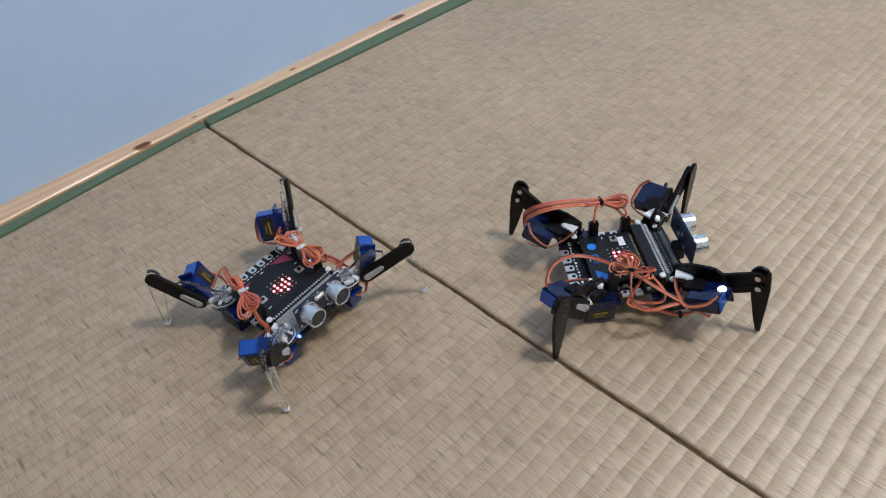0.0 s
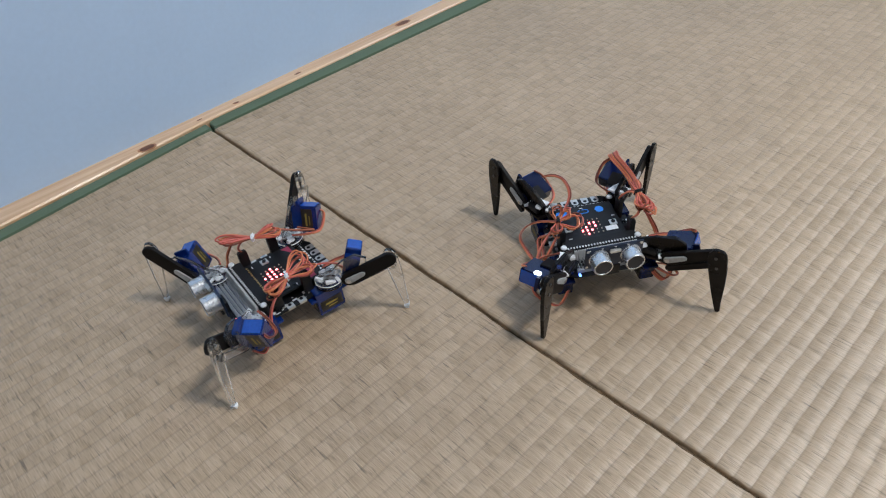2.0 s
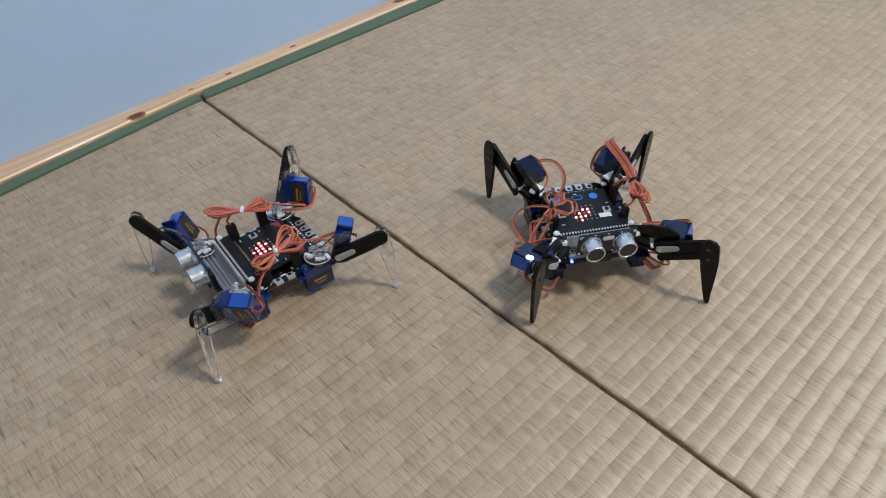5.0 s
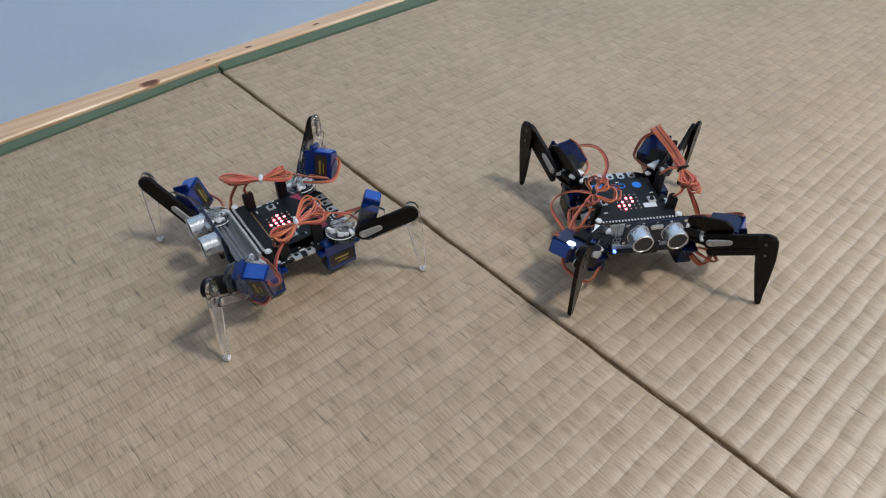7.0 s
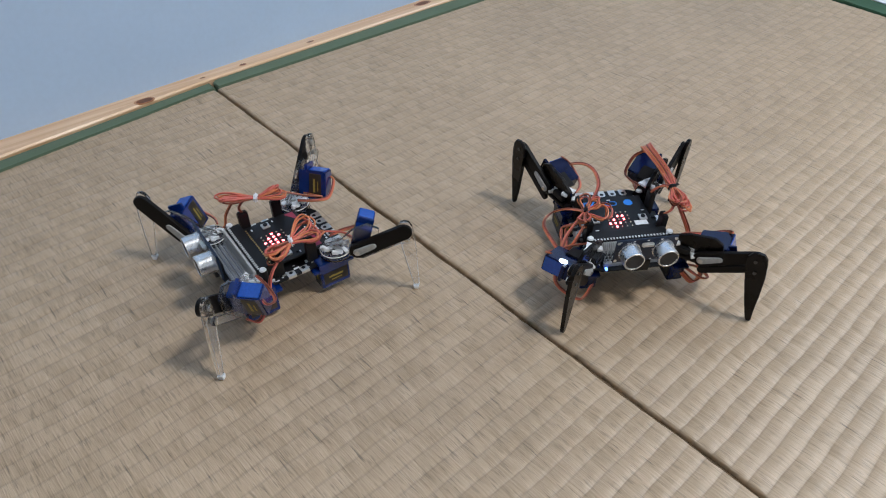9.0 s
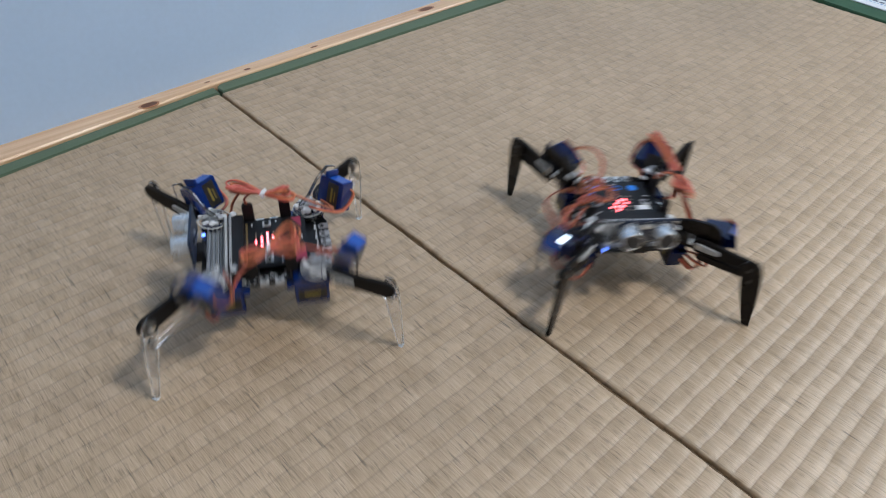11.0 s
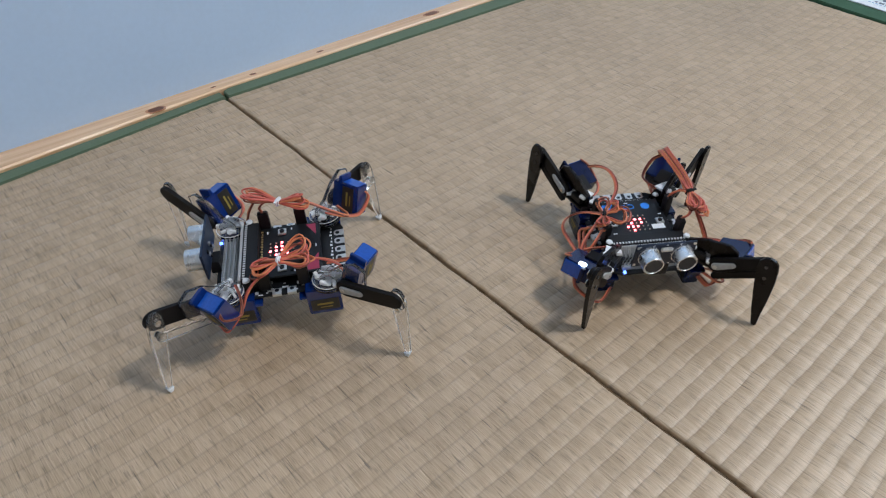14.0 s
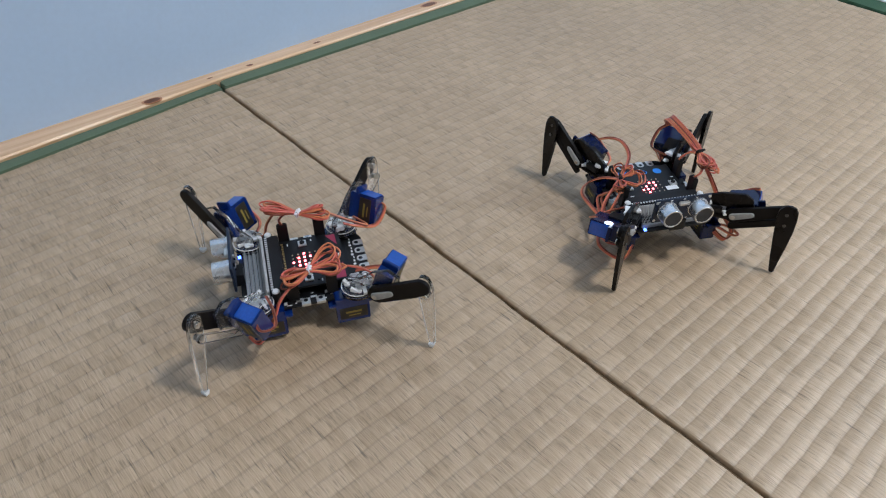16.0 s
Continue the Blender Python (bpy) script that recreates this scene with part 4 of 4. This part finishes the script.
def drive(made, rows):
    """Keys a robot's body and its legs. Rows: seconds; body x, y, z in millimetres and turn, nod, lean in degrees; then swing, lift and shin angle, leg by leg."""
    root, legs = made
    times = sorted({round(t, 2) for t, _, _ in rows} | {round(0.1 * k, 2) for k in range(161)})
    path, parts = [], [[[], [], [], []] for _ in legs]
    for t in times:
        i = max(k for k, r in enumerate(rows) if r[0] <= t + 1e-6)
        j = min(i + 1, len(rows) - 1)
        w = (t - rows[i][0]) / (rows[j][0] - rows[i][0]) if j > i else 0.0
        w = w * w * (3 - 2 * w)
        b = [p + (q - p) * w for p, q in zip(rows[i][1], rows[j][1])]
        a = [p + (q - p) * w for p, q in zip(rows[i][2], rows[j][2])]
        path.append((t, pose(b[0] * MM, b[1] * MM, b[2] * MM, b[5], b[4], b[3])))
        for k, (name, sx, sy) in enumerate(LEGS):
            swing, lift, shin = a[3 * k : 3 * k + 3]
            hip = pose(sx * HIP_X * MM, sy * HIP_Y * MM, HIP_Z * MM, 0, 0, swing)
            up = hip @ Matrix.Translation((J_OUT * MM, -sy * J_SIDE * MM, J_UP * MM)) @ pose(0, 0, 0, 0, -lift, 0)
            knee = up @ Matrix.Translation((FEMUR * MM, 0, 0)) @ pose(0, 0, 0, 0, lift - shin, 0)
            s = radians(shin)
            low = hip @ Matrix.Translation(((J_OUT + BOLT_GAP * math.cos(s)) * MM, -sy * J_SIDE * MM, (J_UP + BOLT_GAP * math.sin(s)) * MM)) @ pose(0, 0, 0, 0, -lift, 0)
            for rows_k, m in zip(parts[k], (hip, up, knee, low)):
                rows_k.append((t, m))
    walk(root, path)
    for pieces, keyed in zip(legs, parts):
        for piece, r in zip(pieces, keyed):
            walk(piece, r)


def motions():
    drive(ROBOT_CLEAR, [
        (0, (-105.7, -308.5, 27.6, -84.9, -0.7, 4.2), (54, 26, -80, -46, 47, -83, 139, 32, -87, -138, 50, -77)),
        (0.8, (-105.7, -308.5, 27.6, -84.9, -0.7, 4.2), (54, 26, -80, -46, 47, -83, 139, 32, -87, -138, 50, -77)),
        (1, (-104.5, -303.8, 25.7, -107.8, -2.6, 2.6), (87, 33, -88, -90, 48, -86, 103, 38, -80, -95, 52, -75)),
        (1.2, (-106.9, -295.8, 25.1, -120.2, -0.7, 2.7), (88, 37, -90, -67, 50, -79, 110, 36, -80, -97, 54, -88)),
        (1.35, (-107.9, -295.6, 25.1, -138.6, 0.1, 1.7), (76, 40, -83, -64, 50, -84, 120, 40, -85, -108, 49, -82)),
        (1.5, (-108.5, -295.5, 24.9, -150.9, 0.7, 1), (68, 41, -78, -62, 50, -88, 127, 41, -88, -115, 45, -77)),
        (1.7, (-105.4, -287.5, 26.3, -166.4, 0.8, 1.1), (98, 39, -83, -97, 47, -86, 95, 37, -81, -89, 45, -87)),
        (1.82, (-105.4, -287.5, 26.3, -166.4, 0.8, 1.1), (98, 39, -83, -97, 47, -86, 95, 37, -81, -89, 45, -87)),
        (2, (-106.4, -286, 27.5, -187.9, 2.5, 2.7), (47, 38, -79, -40, 52, -80, 143, 27, -82, -140, 41, -88)),
        (9.2, (-106.4, -286, 27.5, -187.9, 2.5, 2.7), (47, 38, -79, -40, 52, -80, 143, 27, -82, -140, 41, -88)),
        (10.2, (-106.4, -286, 27.5, -187.9, 2.5, 2.7), (47, 38, -79, -40, 52, -80, 143, 27, -82, -140, 41, -88)),
        (10.6, (-117.8, -297.1, 42.4, -198.9, 0.2, -19.5), (50, 54, -76, -41, -30, -77, 149, 50, -78, -139, -33, -81)),
        (10.9, (-108.8, -278.3, 44, -207.7, 1.5, 21.5), (55, -43, -76, -46, 45, -100, 138, -43, -83, -140, 49, -91)),
        (11.1, (-129.3, -308.3, 42.4, -209.9, 0.2, -19.5), (50, 54, -76, -41, -30, -77, 149, 50, -78, -139, -33, -81)),
        (11.28, (-117, -290.3, 47.3, -208.6, 1, 5.1), (53, -5, -76, -44, 18, -91, 142, -7, -81, -140, 15, -87)),
        (11.42, (-108.8, -278.3, 44, -207.7, 1.5, 21.5), (55, -43, -76, -46, 45, -100, 138, -43, -83, -140, 49, -91)),
        (11.55, (-108.8, -278.3, 44, -207.7, 1.5, 21.5), (55, -43, -76, -46, 45, -100, 138, -43, -83, -140, 49, -91)),
        (11.68, (-121.1, -296.3, 46.8, -209, 0.7, -3.1), (52, 14, -76, -43, 3, -87, 144, 11, -80, -140, 0, -85)),
        (11.77, (-129.3, -308.3, 42.4, -209.9, 0.2, -19.5), (50, 54, -76, -41, -30, -77, 149, 50, -78, -139, -33, -81)),
        (11.9, (-129.3, -308.3, 42.4, -209.9, 0.2, -19.5), (50, 54, -76, -41, -30, -77, 149, 50, -78, -139, -33, -81)),
        (12, (-112, -290.1, 38.9, -212.3, 2.8, 8.3), (51, 5, -77, -40, 41, -77, 138, -4, -85, -136, 30, -75)),
        (12.12, (-101.9, -285.7, 45.3, -214.1, -7.2, 13.5), (59, -39, -79, -39, 15, -90, 135, -7, -85, -139, 49, -92)),
        (12.3, (-101.9, -285.7, 45.3, -214.1, -7.2, 13.5), (59, -39, -79, -39, 15, -90, 135, -7, -85, -139, 49, -92)),
        (12.45, (-97.7, -302.2, 42.5, -211.9, -17.9, 0.8), (55, -28, -80, -41, -28, -84, 139, 48, -79, -140, 47, -94)),
        (12.6, (-103.3, -299.9, 43.1, -211.8, -12.3, 0.6), (54, -16, -79, -41, -15, -84, 140, 36, -79, -139, 37, -90)),
        (12.72, (-120.3, -293, 41.8, -211.6, 4.6, -0.1), (52, 22, -73, -41, 25, -83, 143, 5, -82, -137, 4, -78)),
        (12.82, (-125.3, -288.4, 42.6, -209.6, 15.9, 0.1), (54, 45, -79, -49, 38, -104, 142, -22, -85, -142, -28, -74)),
        (12.93, (-125.3, -288.4, 42.6, -209.6, 15.9, 0.1), (54, 45, -79, -49, 38, -104, 142, -22, -85, -142, -28, -74)),
        (13, (-120.3, -293, 41.8, -211.6, 4.6, -0.1), (52, 22, -73, -41, 25, -83, 143, 5, -82, -137, 4, -78)),
        (13.1, (-106.7, -298.5, 43.2, -211.8, -8.9, 0.4), (54, -9, -78, -41, -7, -83, 140, 30, -80, -139, 31, -88)),
        (13.2, (-104.5, -299.4, 42.5, -211.8, -17.9, 0.8), (55, -28, -80, -41, -28, -84, 139, 48, -79, -140, 47, -94)),
        (13.33, (-106.7, -298.5, 42.5, -211.8, -17.9, 0.8), (55, -28, -80, -41, -28, -84, 139, 48, -79, -140, 47, -94)),
        (13.5, (-123.5, -292.2, 41.8, -210.5, 16.4, 1), (44, 49, -81, -51, 44, -100, 141, -23, -86, -137, -23, -75)),
        (13.7, (-123.5, -292.2, 42.6, -210.5, 15.9, 0.1), (54, 45, -79, -49, 38, -104, 142, -22, -85, -142, -28, -74)),
        (13.85, (-120, -296.7, 42.4, -211.5, 10.8, -0.2), (47, 37, -79, -45, 35, -92, 142, -8, -86, -135, -11, -78)),
        (14, (-116.5, -301.2, 41.8, -212.5, 5.1, -1.5), (50, 28, -77, -39, 24, -84, 143, 7, -85, -132, 1, -80)),
        (14.1, (-116.5, -301.2, 41.8, -212.5, 5.1, -1.5), (50, 28, -77, -39, 24, -84, 143, 7, -85, -132, 1, -80)),
        (14.2, (-105.8, -301.6, 25.4, -209.2, 2.6, 3.5), (50, 42, -83, -40, 59, -78, 135, 29, -84, -139, 47, -87)),
        (14.3, (-107.4, -307.9, 25.8, -208.9, 2.3, 3.6), (48, 40, -82, -39, 57, -78, 135, 29, -83, -136, 48, -87)),
        (14.4, (-107.4, -307.9, 43.4, -208.9, -0.1, 3.5), (49, 4, -80, -43, 19, -83, 135, 5, -83, -139, 20, -88)),
        (14.5, (-107.4, -307.9, 25.8, -208.9, 2.3, 3.6), (48, 40, -82, -39, 57, -78, 135, 29, -83, -136, 48, -87)),
        (14.6, (-105.5, -310.9, 34, -208.2, 1.1, 3.5), (49, 22, -81, -41, 37, -80, 135, 17, -83, -137, 34, -88)),
        (14.7, (-103.7, -313.8, 43.4, -207.6, -0.1, 3.5), (49, 4, -80, -43, 19, -83, 135, 5, -83, -139, 20, -88)),
        (14.8, (-103.7, -313.8, 25.8, -207.6, 2.3, 3.6), (48, 40, -82, -39, 57, -78, 135, 29, -83, -136, 48, -87)),
        (14.9, (-103.7, -313.8, 25.8, -207.6, 2.3, 3.6), (48, 40, -82, -39, 57, -78, 135, 29, -83, -136, 48, -87)),
        (15, (-105.9, -316.4, 42.8, -208.3, 2, 1.9), (51, 12, -79, -41, 21, -82, 143, 6, -85, -136, 14, -88)),
        (15.1, (-105.9, -316.4, 42.8, -208.3, 2, 1.9), (51, 12, -79, -41, 21, -82, 143, 6, -85, -136, 14, -88)),
        (15.25, (-107.9, -320, 29.6, -206.2, 2, 0.9), (48, 37, -79, -44, 43, -84, 141, 29, -83, -135, 34, -87)),
        (16, (-107.9, -320, 29.6, -206.2, 2, 0.9), (48, 37, -79, -44, 43, -84, 141, 29, -83, -135, 34, -87)),
    ])
    drive(ROBOT_BLACK, [
        (0, (95, -483.8, 28.7, -39.6, -2.2, 0.8), (47, 31, -90, -40, 32, -78, 147, 39, -77, -145, 45, -82)),
        (0.82, (95, -483.8, 28.7, -39.6, -2.2, 0.8), (47, 31, -90, -40, 32, -78, 147, 39, -77, -145, 45, -82)),
        (0.92, (93.8, -483.1, 30.2, -45.5, -1.7, 1), (57, 29, -90, -52, 32, -81, 131, 35, -81, -134, 41, -85)),
        (1, (91, -481.4, 33.6, -59.4, -0.7, 1.4), (81, 25, -89, -116, 31, -88, 94, 26, -89, -108, 33, -91)),
        (1.1, (91, -481.4, 33.6, -59.4, -0.7, 1.4), (81, 25, -89, -116, 31, -88, 94, 26, -89, -108, 33, -91)),
        (1.2, (92.6, -475.9, 34.5, -67.3, 0.5, 3.9), (79, 19, -90, -100, 38, -86, 97, 17, -90, -125, 36, -92)),
        (1.32, (92.7, -466.3, 34.2, -91.8, -0.2, 3), (65, 20, -85, -57, 34, -87, 117, 21, -89, -132, 35, -84)),
        (1.5, (92.7, -462.1, 34, -102.3, -0.5, 2.5), (59, 21, -83, -44, 32, -88, 126, 23, -89, -134, 35, -81)),
        (1.62, (96.9, -451.4, 30.8, -121.8, -3.5, 3.9), (108, 19, -80, -112, 41, -78, 99, 27, -88, -102, 49, -81)),
        (1.75, (96.9, -451.4, 30.8, -121.8, -3.5, 3.9), (108, 19, -80, -112, 41, -78, 99, 27, -88, -102, 49, -81)),
        (1.88, (100.8, -445.7, 31.6, -123.3, -0.3, 2.6), (73, 23, -78, -72, 38, -81, 121, 27, -89, -135, 39, -85)),
        (2, (103.4, -441.8, 32.7, -124.3, 1.9, 1.8), (51, 28, -77, -45, 39, -84, 136, 23, -90, -157, 29, -88)),
        (9.2, (103.4, -441.8, 32.7, -124.3, 1.9, 1.8), (51, 28, -77, -45, 39, -84, 136, 23, -90, -157, 29, -88)),
        (10.2, (103.4, -441.8, 32.7, -124.3, 1.9, 1.8), (51, 28, -77, -45, 39, -84, 136, 23, -90, -157, 29, -88)),
        (10.6, (133.1, -442.2, 47.4, -125.5, 3.2, -18.6), (41, 46, -80, -48, -34, -74, 135, 37, -87, -148, -41, -83)),
        (10.9, (90.6, -421.5, 41.6, -129.1, 0.6, 19.5), (55, -42, -68, -36, 50, -82, 141, -33, -79, -155, 47, -88)),
        (11.1, (133.1, -442.2, 47.4, -125.5, 3.2, -18.6), (41, 46, -80, -48, -34, -74, 135, 37, -87, -148, -41, -83)),
        (11.28, (117.9, -440.3, 45.3, -125.6, -0.4, -6.7), (51, 23, -83, -42, -5, -80, 134, 25, -87, -149, -2, -85)),
        (11.4, (90.6, -421.5, 41.6, -129.1, 0.6, 19.5), (55, -42, -68, -36, 50, -82, 141, -33, -79, -155, 47, -88)),
        (11.6, (90.6, -421.5, 41.6, -129.1, 0.6, 19.5), (55, -42, -68, -36, 50, -82, 141, -33, -79, -155, 47, -88)),
        (11.7, (117.9, -440.3, 45.3, -125.6, -0.4, -6.7), (51, 23, -83, -42, -5, -80, 134, 25, -87, -149, -2, -85)),
        (11.78, (133.1, -442.2, 47.4, -125.5, 3.2, -18.6), (41, 46, -80, -48, -34, -74, 135, 37, -87, -148, -41, -83)),
        (11.92, (133.1, -442.2, 47.4, -125.5, 3.2, -18.6), (41, 46, -80, -48, -34, -74, 135, 37, -87, -148, -41, -83)),
        (12, (117.9, -440.3, 45.3, -125.6, -0.4, -6.7), (51, 23, -83, -42, -5, -80, 134, 25, -87, -149, -2, -85)),
        (12.12, (94.8, -425, 45.1, -128.8, 0.3, 13.3), (57, -30, -69, -37, 33, -86, 139, -22, -79, -155, 31, -89)),
        (12.2, (89, -421.2, 43.2, -129.6, 0.5, 18.3), (59, -46, -65, -36, 44, -88, 140, -34, -77, -156, 41, -90)),
        (12.32, (89, -421.2, 43.2, -129.6, 0.5, 18.3), (59, -46, -65, -36, 44, -88, 140, -34, -77, -156, 41, -90)),
        (12.42, (125.7, -418.9, 47.2, -127.4, -17.7, -0), (47, -41, -74, -43, -45, -71, 141, 41, -83, -152, 44, -84)),
        (12.6, (125.7, -418.9, 47.2, -127.4, -17.7, -0), (47, -41, -74, -43, -45, -71, 141, 41, -83, -152, 44, -84)),
        (12.7, (113.1, -434.2, 49.7, -125.5, -2.3, 0.8), (48, -5, -77, -45, -2, -78, 138, 6, -89, -155, 9, -83)),
        (12.8, (97.6, -453, 46.4, -123.2, 16.6, 1.8), (49, 37, -81, -47, 45, -86, 134, -27, -95, -159, -33, -82)),
        (13.02, (97.6, -453, 46.4, -123.2, 16.6, 1.8), (49, 37, -81, -47, 45, -86, 134, -27, -95, -159, -33, -82)),
        (13.12, (111.7, -435.9, 49.7, -125.3, -0.5, 0.9), (48, -1, -78, -45, 2, -78, 138, 3, -89, -156, 6, -83)),
        (13.2, (125.7, -418.9, 47.2, -127.4, -17.7, -0), (47, -41, -74, -43, -45, -71, 141, 41, -83, -152, 44, -84)),
        (13.35, (125.7, -418.9, 47.2, -127.4, -17.7, -0), (47, -41, -74, -43, -45, -71, 141, 41, -83, -152, 44, -84)),
        (13.42, (116.9, -432.2, 48, -127.2, -3.7, -0.5), (49, -4, -74, -44, -4, -80, 139, 14, -87, -154, 13, -85)),
        (13.5, (108.1, -445.5, 44.8, -127, 10.3, -0.9), (51, 32, -75, -44, 30, -89, 136, -7, -92, -156, -15, -85)),
        (13.6, (97.6, -453, 46.4, -123.2, 16.6, 1.8), (49, 37, -81, -47, 45, -86, 134, -27, -95, -159, -33, -82)),
        (13.72, (97.6, -453, 46.4, -123.2, 16.6, 1.8), (49, 37, -81, -47, 45, -86, 134, -27, -95, -159, -33, -82)),
        (13.85, (112.7, -448.2, 48.1, -125, 10.8, 2.1), (50, 22, -82, -43, 32, -82, 138, -19, -94, -153, -17, -83)),
        (14, (115.4, -442.5, 33.3, -123.6, 3.6, 1), (43, 35, -79, -47, 39, -91, 133, 21, -90, -159, 22, -84)),
        (14.1, (124, -443.1, 44.3, -125.8, 4.6, 2), (48, 16, -81, -42, 25, -82, 140, -1, -92, -150, 5, -84)),
        (14.2, (127.7, -443.3, 49.2, -126.8, 5, 2.4), (51, 8, -82, -40, 18, -77, 143, -10, -92, -147, -3, -84)),
        (14.32, (127.7, -443.3, 32.2, -126.8, 0.6, 0.5), (50, 32, -85, -45, 34, -95, 134, 29, -89, -163, 31, -89)),
        (14.42, (127.7, -443.3, 32.2, -126.8, 0.6, 0.5), (50, 32, -85, -45, 34, -95, 134, 29, -89, -163, 31, -89)),
        (14.5, (130.2, -441, 49.6, -125.1, 2.1, 0.5), (50, 6, -81, -43, 8, -80, 140, -1, -90, -149, 0, -85)),
        (14.6, (131.8, -438.3, 37.2, -122.2, 1.1, 0.5), (50, 24, -84, -45, 26, -91, 135, 20, -89, -159, 21, -87)),
        (14.7, (132.5, -437.1, 32.2, -121, 0.6, 0.5), (50, 32, -85, -45, 34, -95, 134, 29, -89, -163, 31, -89)),
        (14.82, (132.5, -437.1, 49.6, -121, 2.1, 0.5), (50, 6, -81, -43, 8, -80, 140, -1, -90, -149, 0, -85)),
        (14.9, (146.9, -434, 49.6, -120.3, 2.1, 0.5), (50, 6, -81, -43, 8, -80, 140, -1, -90, -149, 0, -85)),
        (15, (146.9, -434, 29.2, -120.3, 0.5, 1.4), (47, 34, -82, -41, 41, -92, 134, 33, -89, -157, 39, -89)),
        (15.08, (146.9, -434, 29.2, -120.3, 0.5, 1.4), (47, 34, -82, -41, 41, -92, 134, 33, -89, -157, 39, -89)),
        (15.18, (146.9, -434, 49.6, -120.3, 2.1, 0.5), (50, 6, -81, -43, 8, -80, 140, -1, -90, -149, 0, -85)),
        (15.3, (156.8, -430.5, 29.2, -120.9, 0.5, 1.4), (47, 34, -82, -41, 41, -92, 134, 33, -89, -157, 39, -89)),
        (15.4, (156.8, -430.5, 32.9, -120.9, -0.3, 2.6), (52, 24, -84, -42, 35, -89, 134, 25, -90, -156, 35, -83)),
        (16, (156.8, -430.5, 32.9, -120.9, -0.3, 2.6), (52, 24, -84, -42, 35, -89, 134, 25, -90, -156, 35, -83)),
    ])


motions()
